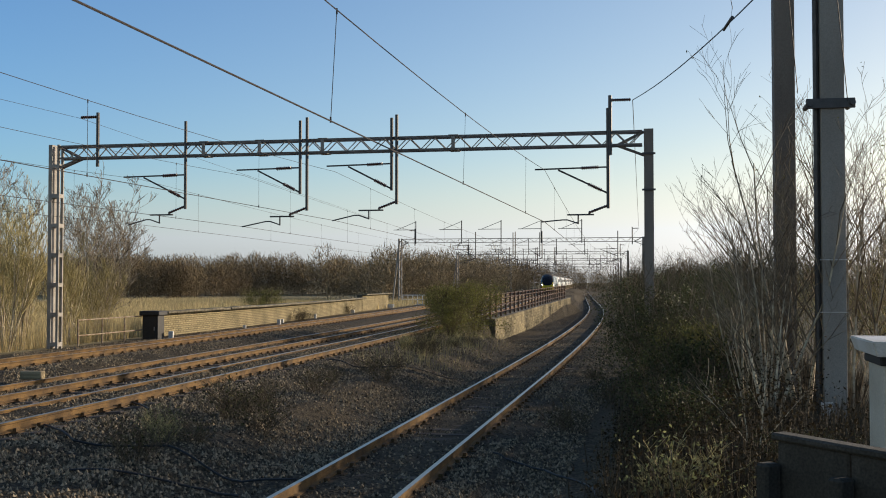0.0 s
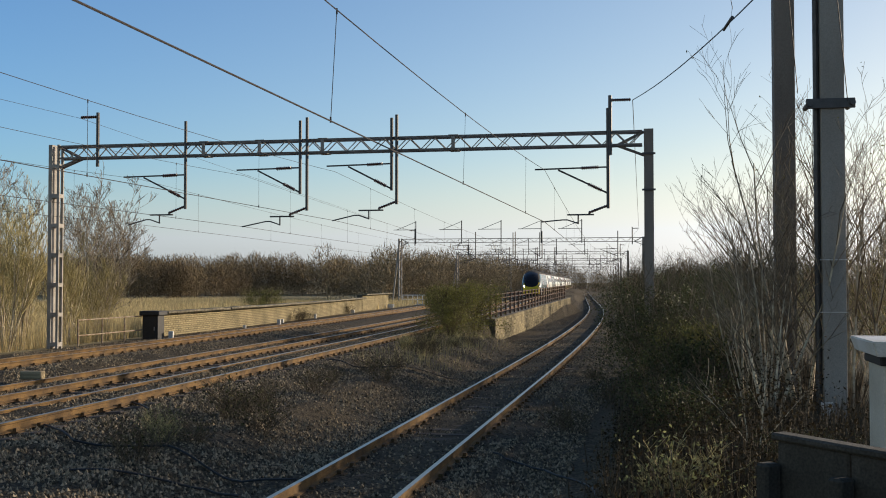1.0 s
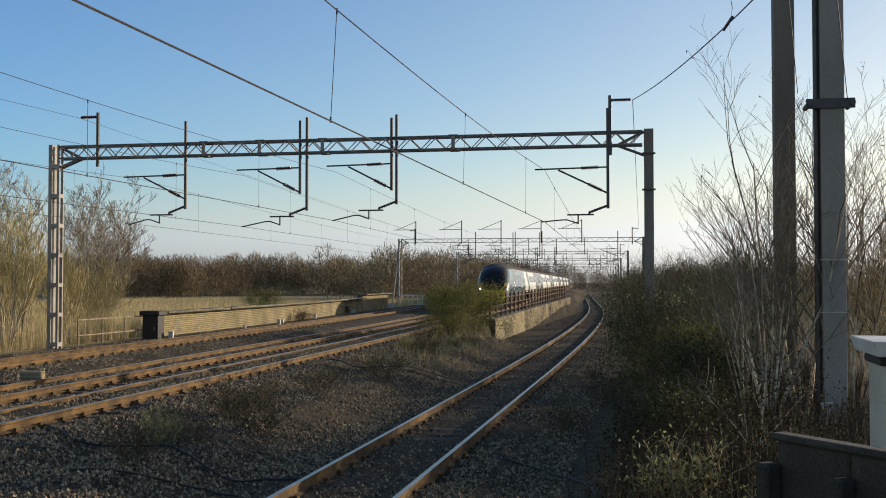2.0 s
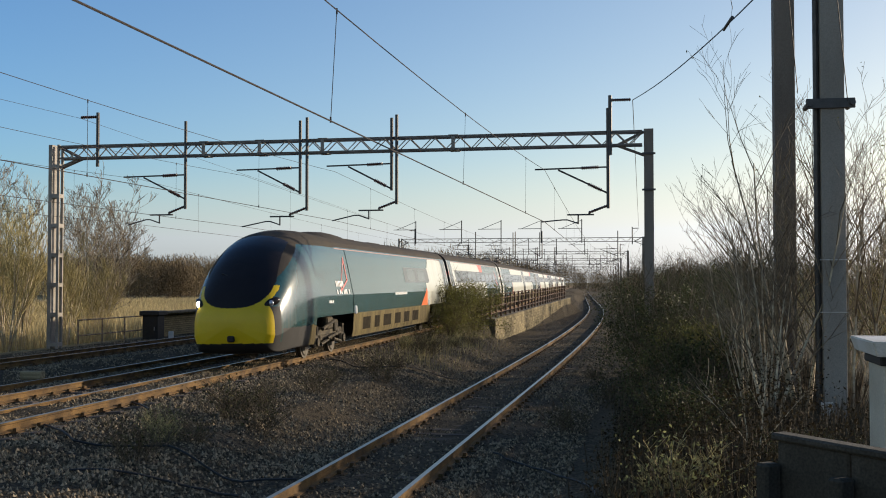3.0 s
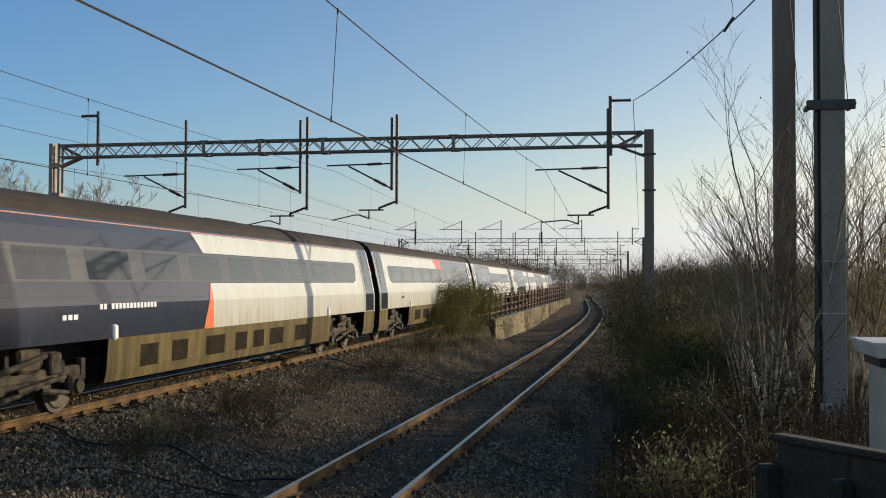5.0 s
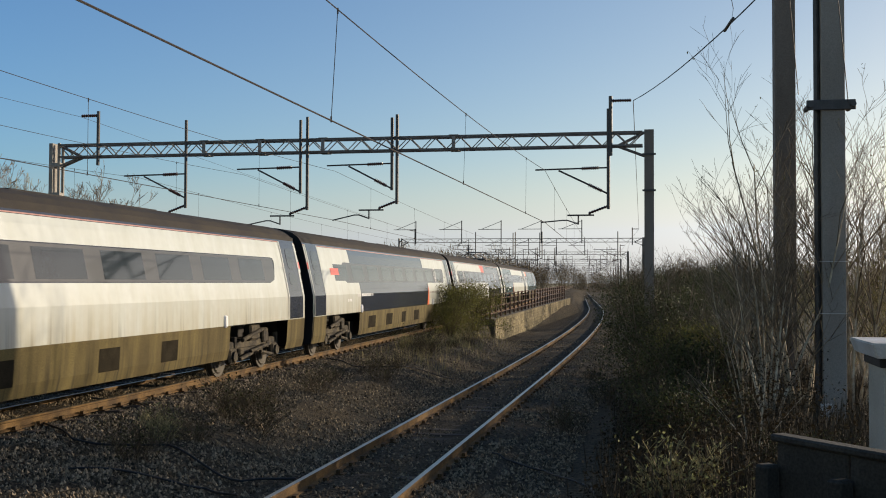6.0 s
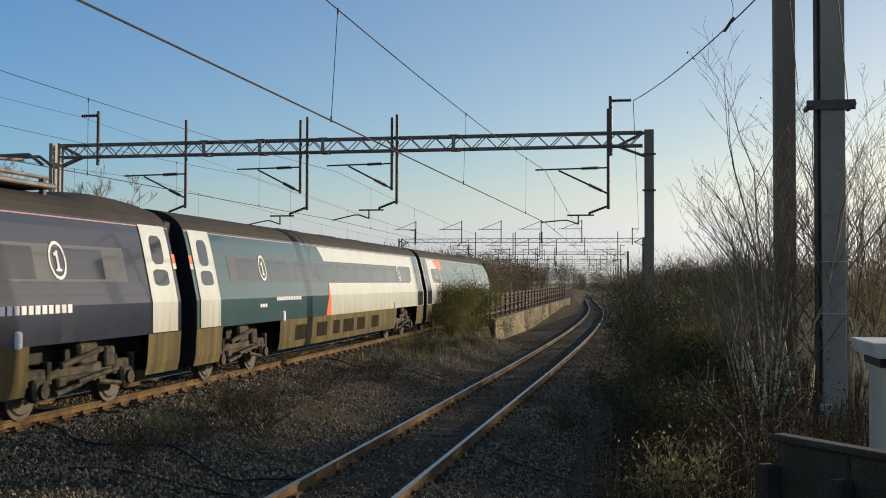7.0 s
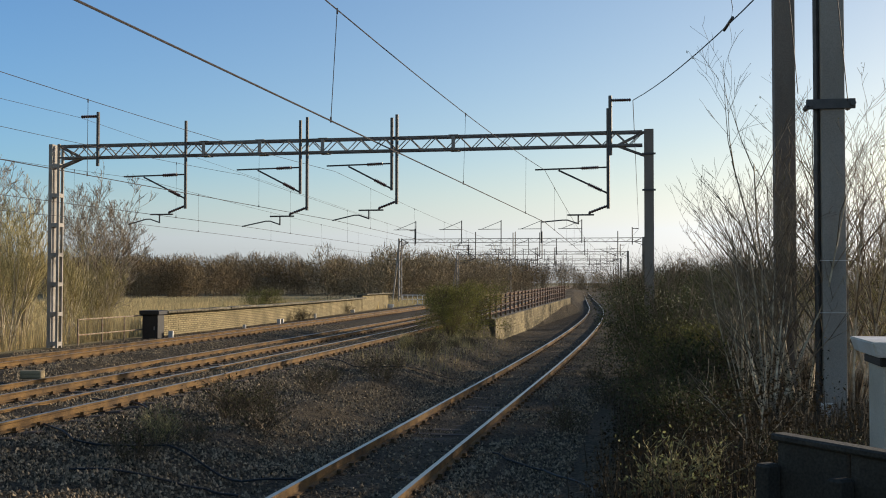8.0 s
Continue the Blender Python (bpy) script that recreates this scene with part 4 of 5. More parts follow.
def triangle_logo(th, u, z, flip):
    """An outlined slanting triangle in coral."""
    bm = bmesh.new()
    pts = [(0.0, 0.75), (0.0, 0.0), (1.05, -0.38)]
    if not flip:
        pts = [(-p, q) for p, q in pts]
    c = Vector((sum(p for p, _ in pts) / 3, sum(q for _, q in pts) / 3))
    outer = [Vector(p) for p in pts]
    inner = [c + (p - c) * 0.80 for p in outer]
    for i in range(3):
        j = (i + 1) % 3
        seg = 6
        for k in range(seg):
            a, b = outer[i].lerp(outer[j], k / seg), outer[i].lerp(outer[j], (k + 1) / seg)
            d, e = inner[i].lerp(inner[j], k / seg), inner[i].lerp(inner[j], (k + 1) / seg)
            v = [bm.verts.new((half_width(z + p.y) + 0.012, u + p.x, z + p.y)) for p in (a, b, e, d)]
            bm.faces.new(v)
    part("emblem", bm, M_RED, th, "coral outlined triangle")


def pantograph(th, u, raised):
    bm = bmesh.new()
    rounded(bm, -0.75, 0.75, u - 0.9, u + 0.9, 3.6, 3.68, 0.02, 1)
    for x in (-0.6, 0.6):
        for y in (-0.7, 0.7):
            rod(bm, (x, u + y, 3.5), (x, u + y, 3.78), 0.06, n=8)
    for x in (-0.6, 0.6):
        rod(bm, (x, u - 0.85, 3.78), (x, u + 0.85, 3.78), 0.035, n=6)
    top = 4.12 if raised else 3.9
    rod(bm, (0, u + 0.7, 3.78), (0, u - 1.1, (3.78 + top) / 2), 0.05, n=6)
    for x in (-0.35, 0.35):
        rod(bm, (x * 0.3, u - 1.1, (3.78 + top) / 2), (x, u + 0.55, top - 0.06), 0.03, n=6)
    for y in (0.4, 0.7):
        pipe(bm, [(-0.8, u + y, top - 0.18), (-0.55, u + y, top), (0.55, u + y, top), (0.8, u + y, top - 0.18)], 0.028, 6)
    part("pantograph", bm, M_DARKSTEEL, th, "folding dark steel pantograph")


def nose_part(th, end):
    """The rounded cab end; end is the tip's station, the loft runs from it into the car."""
    d = 1 if end < 0 else -1
    top = [(0.0, 1.52), (0.1, 1.72), (0.3, 2.02), (0.7, 2.48), (1.2, 2.92), (1.8, 3.26), (2.5, 3.49), (3.4, 3.60), (4.4, 3.61), (5.6, 3.59)]
    wid = [(0.0, 0.90), (0.06, 0.98), (0.15, 1.05), (0.3, 1.12), (0.7, 1.22), (1.2, 1.29), (2.0, 1.34), (3.0, 1.36), (5.6, 1.365)]
    low = [(0.0, 0.60), (0.1, 0.47), (0.3, 0.36), (0.7, 0.36), (1.2, 0.41), (5.6, 0.42)]
    f = lambda t, u: float(np.mean(np.interp(u + np.linspace(-1, 1, 9) * min(0.35, 0.02 + u * 0.5), [p for p, _ in t], [q for _, q in t])))
    us = list(np.arange(0.0, 0.6, 0.0125)) + list(np.arange(0.6, 1.4, 0.03)) + list(np.arange(1.4, 3.4, 0.07)) + list(np.arange(3.4, 5.4, 0.25)) + [5.6]
    m = 120
    bm = bmesh.new()
    rings = []
    for u in us:
        zt, zb, w = f(top, u), f(low, u), f(wid, u)
        mix = smooth(0.6, 5.6, u)
        ring = []
        for j in range(2 * m + 1):
            a = -1 + j / m
            s = 1 if a >= 0 else -1
            q = 1 - abs(a)
            zz = 0.42 + 3.17 * (1 - (1 - q) ** 1.6)
            t = (zz - 0.42) / 3.17
            h1 = half_width(zz) / 1.365 * w
            h2 = w * (1 - (max(0.0, t - 0.25) / 0.75) ** 4.0) ** 0.5 * (0.9 + 0.1 * min(1.0, t / 0.25)) if q < 1 else 0.0
            h = h1 * mix + h2 * (1 - mix)
            ring.append((s * h if q < 1 else 0.0, u, zb + (zt - zb) * t))
        e = ring[-1]
        for k in range(1, 16):
            ring.append((e[0] * (1 - k / 8), u, e[2] - 0.05 * (1 - (1 - k / 8) ** 2)))
        rings.append(ring)
    c0 = (0.0, 0.0, 1.08)
    caps = []
    for k in range(26):
        g = k / 26
        caps.append([(p[0] * g, -0.10 * (1 - g * g), c0[2] + (p[2] - c0[2]) * g) for p in rings[0]])
    rings = caps + rings
    grid = [[bm.verts.new((p[0], end + d * p[1], p[2])) for p in ring] for ring in rings]
    mats = [M_TEAL, M_YELLOW, M_SCREEN, M_RUBBER, M_ROOF, M_SKIRT, M_SCREEN]
    for r in range(len(rings) - 1):
        ring_n = len(rings[0])
        for j in range(ring_n):
            e = (j + 1) % ring_n
            pts = (rings[r][j], rings[r][e], rings[r + 1][e], rings[r + 1][j])
            q = (grid[r][j], grid[r][e], grid[r + 1][e], grid[r + 1][j])
            x = sum(abs(p[0]) for p in pts) / 4
            u = sum(p[1] for p in pts) / 4
            z = sum(p[2] for p in pts) / 4
            if u > 2.9 and z < 1.13:
                continue
            side = 0.93 - 0.15 * max(0.0, z - 2.2)
            inner = (x / 0.93) ** 2.6 + (max(0.0, 2.2 - z) / 0.72) ** 2.6 if z < 2.2 else x / side
            outer = (x / 1.04) ** 2.6 + (max(0.0, 2.2 - z) / 0.86) ** 2.6
            i = 0
            if z < 0.60 and u < 0.8:
                i = 3
            elif z < 0.95 and u > 0.5:
                i = 5 if u > 2.35 else 3
            elif inner < 1 and u < 2.15 and z > 1.1:
                i = 6 if x < side - 0.13 and 1.98 < z < 3.0 else 2
            elif (u < 0.17 and z < 1.62) or (outer < 1 and z < 2.03 and u < 1.2):
                i = 1
            elif u < 0.42 and z < 1.5:
                i = 3
            elif (u < 2.5 and z > 1.80 + 0.56 * u) or z > 3.14:
                i = 4
            try:
                bm.faces.new(q if d < 0 else q[::-1]).material_index = i
            except ValueError:
                pass
    bmesh.ops.remove_doubles(bm, verts=bm.verts[:], dist=0.0005)
    bmesh.ops.recalc_face_normals(bm, faces=bm.faces[:])
    body = part("cab", bm, mats, th, "rounded dark teal cab with a yellow front and black windscreen", smooth=True)
    for s in (-1, 1):
        bm = bmesh.new()
        bmesh.ops.create_uvsphere(bm, u_segments=16, v_segments=10, radius=1.0, matrix=Matrix.Translation((0.95 * s, end + d * 0.29, 1.60)) @ Matrix.Rotation(0.8 * s * d, 4, "Z") @ Matrix.Rotation(-0.4 * s, 4, "Y") @ Matrix.Diagonal((0.24, 0.07, 0.11, 1)))
        part("headlamp_housing", bm, M_SCREEN, body, "dark lamp housing", smooth=True)
        bm = bmesh.new()
        bmesh.ops.create_uvsphere(bm, u_segments=14, v_segments=8, radius=1.0, matrix=Matrix.Translation((0.93 * s, end + d * 0.235, 1.585)) @ Matrix.Diagonal((0.085, 0.06, 0.085, 1)))
        part("headlamp", bm, M_LAMP if end < 0 and s < 0 else M_LENS, body, "clear round headlamp", smooth=True)
    bm = bmesh.new()
    pipe(bm, [(-0.5, end + d * 0.66, 2.36), (-0.1, end + d * 0.52, 2.22), (0.5, end + d * 0.38, 1.98)], 0.02, 6)
    part("wiper", bm, M_RUBBER, body)
    bm = bmesh.new()
    rounded(bm, -0.09, 0.09, end - d * 0.1 - 0.03, end - d * 0.1 + 0.1, 0.64, 0.80, 0.03, 1)
    part("coupler_flap", bm, M_RUBBER, body, "black coupler opening")


def carriage(i, label):
    """One car; local +Y is its rear end, stations run from -L to L."""
    th = thing("train_carriage", label, "train carriage", group="carriages of the train")
    first, last = i == 0, i == 10
    L = 12.5 if first or last else 11.95
    f0 = -L + (5.6 if first else 0.36)
    f1 = L - (5.6 if last else 0.36)
    wd = i in (1, 3, 5, 8, 10)                # white at the front, dark behind
    base = M_TEAL if i in (0, 1, 2, 3, 9, 10) else M_NAVY
    bm = bmesh.new()
    shell(bm, f0, f1, 1.15, 3.16)
    for u, s in ((f0, -1), (f1, 1)):
        if (s < 0 and first) or (s > 0 and last):
            continue
        ends = bmesh.new()
        v = [ends.verts.new((x * half_width(z), u + s * 0.002, z)) for x, z in
             [(-1, z) for z, _ in PROFILE[:-1]] + [(0.0, 3.59)] + [(1, z) for z, _ in PROFILE[:-1]][::-1]]
        ends.faces.new(v if s < 0 else v[::-1])
        part("end_wall", ends, M_RUBBER, th, "black carriage end")
    part("body_shell", bm, base, th, "glossy dark painted side")
    bm = bmesh.new()
    shell(bm, f0, f1, 3.16, 3.59)
    part("roof", bm, M_ROOF, th, "dirty dark grey roof")
    # humps on the roof, beside the cabs and the pantographs
    for u0, u1, on in ((f0 + 0.05, f0 + 2.9, first or i == 2), (f1 - 2.9, f1 - 0.05, last or i == 8)):
        if on:
            part("roof_fairing", roof_hump(u0, u1, 0.11), M_ROOF, th, smooth=True)
    for k, q in enumerate((-3.2, 0.6, 3.9)):
        bm = bmesh.new()
        rounded(bm, -0.5, 0.5, q - 0.9, q + 0.9, 3.48, 3.556, 0.01, 1)
        part("roof_hatch", bm, M_UNDER, th)
    strip("cantrail_stripe", M_STRIPE, th, 3.10, 3.122, f0, f1, 0.005, "thin red line")
    # ends of the car
    if not first:
        bm = bmesh.new()
        rounded(bm, -0.85, 0.85, -L - 0.02, f0, 0.75, 3.3, 0.04, 1)
        part("gangway", bm, M_RUBBER, th, "black gangway bellows")
    if not last:
        bm = bmesh.new()
        rounded(bm, -0.85, 0.85, f1, L + 0.02, 0.75, 3.3, 0.04, 1)
        part("gangway", bm, M_RUBBER, th)
    # underframe, skirts and bogies
    bm = bmesh.new()
    rounded(bm, -0.72, 0.72, f0 + 0.3, f1 - 0.3, 0.80, 1.16, 0.02, 1)
    rounded(bm, -1.0, 1.0, -6.2, 6.2, 0.38, 0.85, 0.05, 1)
    part("underframe", bm, M_UNDER, th)
    b0 = -L + (4.75 if first else 3.45)
    b1 = L - (4.75 if last else 3.45)
    add_bogie(th, b0)
    add_bogie(th, b1)
    for a, b in ((f0 if not first else 99, b0 - 1.75), (b0 + 2.0, b1 - 2.0), (b1 + 1.75, f1)):
        if b - a < 0.4:
            continue
        for s in (-1, 1):
            bm = bmesh.new()
            shell(bm, a, b, 0.42, 1.15, 0, -0.003, (s,))
            part("skirt", bm, M_SKIRT, th, "grey-brown dirty skirt panel")
    u = b0 + 3.2
    rng = random.Random(i)
    while u < b1 - 4.2:
        w = rng.choice((0.7, 1.0, 1.2))
        strip("vent_grille", M_GRILLE, th, 0.60, 0.99, u, u + w, 0.008)
        u += w + (rng.choice((0.4, 0.6, 0.9)) if i not in (6, 7) else rng.choice((1.6, 2.4)))
    for u in (b0 + 2.2, b1 - 2.3):
        for s in (-1, 1):
            bm = bmesh.new()
            rounded(bm, 1.36 * s - 0.05, 1.36 * s + 0.05, u - 0.08, u + 0.08, 1.12, 1.38, 0.03, 1)
            part("damper_bracket", bm, M_LETTER, th)
    # white livery
    W = lambda z0, z1, l, r, curve=0.0: strip("white_panel", M_COACHWHITE, th, z0, z1, l, r, 0.006, "weathered white panel", curve)
    if wd:
        cut = -L + (4.4 if last else 14.9)
        up = -L + (3.6 if last else 12.3)
        if last:
            W(1.15, 2.07, f0, (cut - 0.35, cut + 0.15))
        else:
            W(1.15, 2.07, f0, cut)
        W(2.69, 3.09, f0, (up + 0.35, up - 0.3))
        W(2.07, 2.69, f0, (-L + 2.38, -L + 2.30), -0.3)
        strip("coral_panel", M_RED if i != 10 else M_ORANGE, th, 2.69, 3.09, (up + 0.35, up - 0.3), up + 1.7, 0.006, "coral slanting panel")
    elif i == 7:
        W(1.15, 2.07, f0, -L + 5.6)
        W(2.07, 2.69, f0, -L + 3.9, -0.3)
        W(2.69, 3.09, f0, -L + 4.9)
        W(1.15, 2.07, L - 6.5, f1)
        W(2.69, 3.09, L - 7.0, f1)
        W(2.07, 2.69, (L - 2.45, L - 2.2), f1, 0.3)
        strip("orange_panel", M_ORANGE, th, 1.15, 2.0, (L - 6.95, L - 6.52), L - 6.5, 0.006)
        strip("red_notice", M_RED, th, 2.3, 2.5, -L + 2.5, -L + 3.4, 0.012, "small red notice panel")
    elif first:
        W(1.15, 2.07, (L - 6.0, L - 6.05), f1)
        W(2.07, 2.69, (L - 5.15, L - 5.25), f1, 0.3)
        W(2.69, 3.09, (L - 5.2, L - 4.6), f1)
        strip("orange_panel", M_ORANGE, th, 1.15, 1.86, (L - 7.4, L - 6.05), L - 6.02, 0.007, "orange triangle panel")
    else:
        W(1.15, 2.07, -L + 9.9, f1)
        W(2.69, 3.09, (-L + 9.8, -L + 9.4), f1)
        W(2.07, 2.69, (L - 2.45, L - 2.2), f1, 0.3)
        strip("orange_panel", M_ORANGE, th, 1.15, 2.05, (-L + 9.4, -L + 9.86), -L + 9.9, 0.007, "orange sliver panel")
    # window band
    w0 = L - 9.6 if first else -L + 2.9
    w1 = -L + 4.5 if last else L - 2.9
    strip("window_band", M_BAND, th, 2.09, 2.67, w0 - 0.55, w1 + 0.55 - (2.2 if first else 0), 0.0045, "dark painted window band")
    u = w0
    while u + 1.5 < w1 + 0.01 - (2.2 if first else 0):
        strip("window", M_GLASS, th, 2.13, 2.62, u, u + 1.5, 0.0062, "dark tinted window")
        u += 2.05
    # doors
    if not first:
        add_door(th, -L + 1.05, not (wd or i == 7))
    else:
        strip("door", M_TEAL, th, 1.17, 3.1, -L + 6.7, -L + 7.6, 0.012, "flush dark teal door")
    if not last:
        add_door(th, L - 1.05, wd)
    else:
        strip("door", M_TEAL, th, 1.17, 3.1, L - 8.6, L - 7.7, 0.012, "flush dark teal door")
    # lettering and marks
    if first or last:
        e = -L + 6.0 if first else L - 6.0
        triangle_logo(th, e + (0.3 if first else 0.1), 2.15, not first)
        bars("lettering", M_LETTER, th, e - 1.1, e - 0.25, 1.97, 2.14, 6, i)
        bars("lettering", M_LETTER, th, e - 1.1, e + 0.35, 1.75, 1.88, 10, i + 40)
    if i == 1:
        triangle_logo(th, L - 3.45, 2.18, True)
        bars("lettering", M_LETTER, th, L - 3.5, L - 2.95, 1.76, 1.87, 4, 60)
        bars("lettering", M_LETTER, th, L - 3.5, L - 2.5, 1.60, 1.71, 7, 61)
    m = 0.2 if wd or first else -6.8
    bars("lettering", M_LETTER if not wd else M_GRILLE, th, m, m + 2.1, 1.64, 1.73, 16, i + 7)
    bars("data_lettering", M_LETTER if not wd else M_GRILLE, th, -L + 4.0, -L + 4.5, 1.5, 1.58, 3, i + 9)
    if i == 8:
        bars("lettering", M_LETTER, th, 4.7, 7.7, 1.61, 1.74, 17, 71)
    if i == 7:
        bars("lettering", M_STEEL, th, L - 6.25, L - 4.2, 1.63, 1.71, 22, 72)
    if i in (7, 8, 9, 10):
        for u in ((L - 4.5, -L + 4.5) if i in (8, 9) else (L - 4.5,) if i == 7 else (-L + 4.65,)):
            ring_one(th, u, 2.42)
    if i == 2:
        pantograph(th, -6.5, False)
    if i == 8:
        pantograph(th, 7.4, True)
    if first:
        nose_part(th, -L)
    if last:
        nose_part(th, L)
    return th


def build_train():
    for i in range(11):
        if i in (0, 10):
            label = "dark teal driving carriage with a rounded yellow-fronted cab" if i == 0 else "dark teal rear driving carriage with a rounded cab"
        elif i in (1, 3, 5, 8):
            label = "passenger carriage, white ahead and dark teal behind"
        elif i == 7:
            label = "dark blue-grey passenger carriage with white ends"
        else:
            label = "passenger carriage, dark ahead and white behind"
        CARS.append(carriage(i, label))


build_train()


# ---- retaining wall and railing between the lines ----
EAST = [(-7.9, 53.5, 0.20), (-8.0, 66.0, 0.28), (-8.1, 80.0, 0.36), (-8.3, 108.0, 0.52)]
we = brick_wall("wall_east", "sunlit buff stone retaining wall beside the dipping track", EAST, -1.3, 0, (0.6, 0.2), 0, 0.5, 0)
wall_run(we, EAST, -1.25, 0.55, 0.18, 300, 0.5, 0.0, 0.5, M_OLDSTONE)


def railing():
    th = thing("railing", "rusty dark iron railing on top of the retaining wall", "railing")
    n = 25
    pts = []
    for i in range(n + 1):
        y = 53.6 + 50.0 * i / n
        x = -7.9 - 0.4 * (y - 53.5) / 54.5 - 0.25
        z = 0.20 + 0.32 * (y - 53.5) / 54.5
        pts.append(Vector((x, y, z)))
    for p in pts:
        bm = bmesh.new()
        box(bm, p.x - 0.05, p.x + 0.05, p.y - 0.05, p.y + 0.05, p.z - 0.02, p.z + 1.25)
        part("post", bm, M_FENCE, th)
    for h in (0.25, 0.62, 0.98, 1.2):
        bm = bmesh.new()
        pipe(bm, [p + Vector((0, 0, h)) for p in pts], 0.03, 4)
        part("rail_bar", bm, M_FENCE, th)


railing()


# ---- things along the western edge ----
def handrail():
    th = thing("handrail", "rusty tubular handrail fence beside the track", "handrail")
    pts = [Vector((-20.75, 35.9 + 1.75 * i, -0.35)) for i in range(4)]
    for p in pts:
        bm = bmesh.new()
        rod(bm, p - Vector((0, 0, 0.05)), p + Vector((0, 0, 1.05)), 0.035, n=8)
        part("post", bm, M_PALERAIL, th)
    for h in (0.45, 1.02):
        bm = bmesh.new()
        pipe(bm, [p + Vector((0, 0, h)) for p in pts], 0.028, 6)
        part("rail_bar", bm, M_PALERAIL, th)


handrail()


def relay_box():
    th = thing("equipment_cabinet", "black lineside equipment cabinet with an overhanging lid", "cabinet", pose(-20.35, 41.1, -0.42))
    bm = bmesh.new()
    rounded(bm, -0.34, 0.34, -0.3, 0.3, 0, 1.12, 0.015, 1)
    part("body", bm, M_BLACKBOX, th)
    bm = bmesh.new()
    rounded(bm, -0.44, 0.44, -0.4, 0.4, 1.12, 1.30, 0.02, 1)
    part("lid", bm, M_BLACKBOX, th)
    bm = bmesh.new()
    rounded(bm, -0.27, 0.27, -0.315, -0.302, 0.1, 1.05, 0.01, 1)
    door = part("door", bm, M_BLACKBOX, th)
    bm = bmesh.new()
    rounded(bm, 0.18, 0.22, -0.34, -0.316, 0.5, 0.65, 0.008, 1)
    part("handle", bm, M_STEEL, door)


relay_box()


def marker(x, y, w, h, label="small white trackside marker block"):
    th = thing("track_marker", label, "marker", pose(x, y, ground_z(x, y)), "white trackside markers")
    bm = bmesh.new()
    rounded(bm, -w / 2, w / 2, -0.05, 0.05, -0.05, h, 0.01, 1)
    part("block", bm, M_WHITE, th)


for x, y, w, h in ((-19.75, 41.5, 0.2, 0.3), (-20.3, 51.0, 0.16, 0.18), (-20.5, 56.6, 0.2, 0.28), (-20.65, 57.6, 0.14, 0.26),
                   (-21.3, 65.5, 0.16, 0.3), (-22.4, 78.0, 0.3, 0.25), (-23.2, 93.0, 0.5, 0.35), (-24.0, 97.0, 0.3, 0.3)):
    marker(x, y, w, h)


def white_gate():
    th = thing("barrier_fence", "white steel railing panel beyond the wall", "fence", pose(-25.6, 108.0, -0.6))
    for i in range(6):
        bm = bmesh.new()
        rod(bm, (i * 0.52, 0, 0), (i * 0.52, 0, 1.35), 0.05, n=6)
        part("post", bm, M_WHITE, th)
    for z in (0.35, 0.85, 1.3):
        bm = bmesh.new()
        rod(bm, (0, 0, z), (2.6, 0, z), 0.045, n=6)
        part("rail_bar", bm, M_WHITE, th)


white_gate()


def sleeper_block():
    th = thing("timber_baulk", "old pale timber baulk lying beside the rails", "timber", pose(-14.65, 23.3, -0.2, 0, 0, 4))
    bm = bmesh.new()
    rounded(bm, -0.27, 0.27, -0.12, 0.12, -0.06, 0.14, 0.02, 1)
    part("baulk", bm, M_TIMBER, th)


sleeper_block()


# ---- platform end: fence and cabinet by the viewer ----
def platform_fence():
    th = thing("platform_fence", "weathered dark concrete panel fence at the platform end", "fence")
    a, b = Vector((0.72, 6.75, 0)), Vector((2.1, 5.02, 0))
    d = (b - a).normalized()
    ang = math.atan2(d.y, d.x)
    L = (b - a).length
    for s in (0.0, 0.55, 1.1, 1.65):
        p = a + d * (s + 0.3)
        bm = bmesh.new()
        rounded(bm, -0.27, 0.27, -0.03, 0.03, -0.7, 1.13, 0.012, 1)
        ob = part("panel", bm, M_CONC, th)
        ob.matrix_basis = Matrix.Translation(p) @ Matrix.Rotation(ang, 4, "Z")
        bm = bmesh.new()
        rounded(bm, -0.05, 0.05, -0.16, -0.04, -0.7, 1.0, 0.015, 1)
        ob = part("batten", bm, M_CONC, th)
        ob.matrix_basis = Matrix.Translation(a + d * (s + 0.03)) @ Matrix.Rotation(ang, 4, "Z")
    bm = bmesh.new()
    rounded(bm, 0.0, L, -0.055, 0.06, 1.13, 1.175, 0.012, 1)
    ob = part("capping", bm, M_CONC, th)
    ob.matrix_basis = Matrix.Translation(a) @ Matrix.Rotation(ang, 4, "Z")


platform_fence()


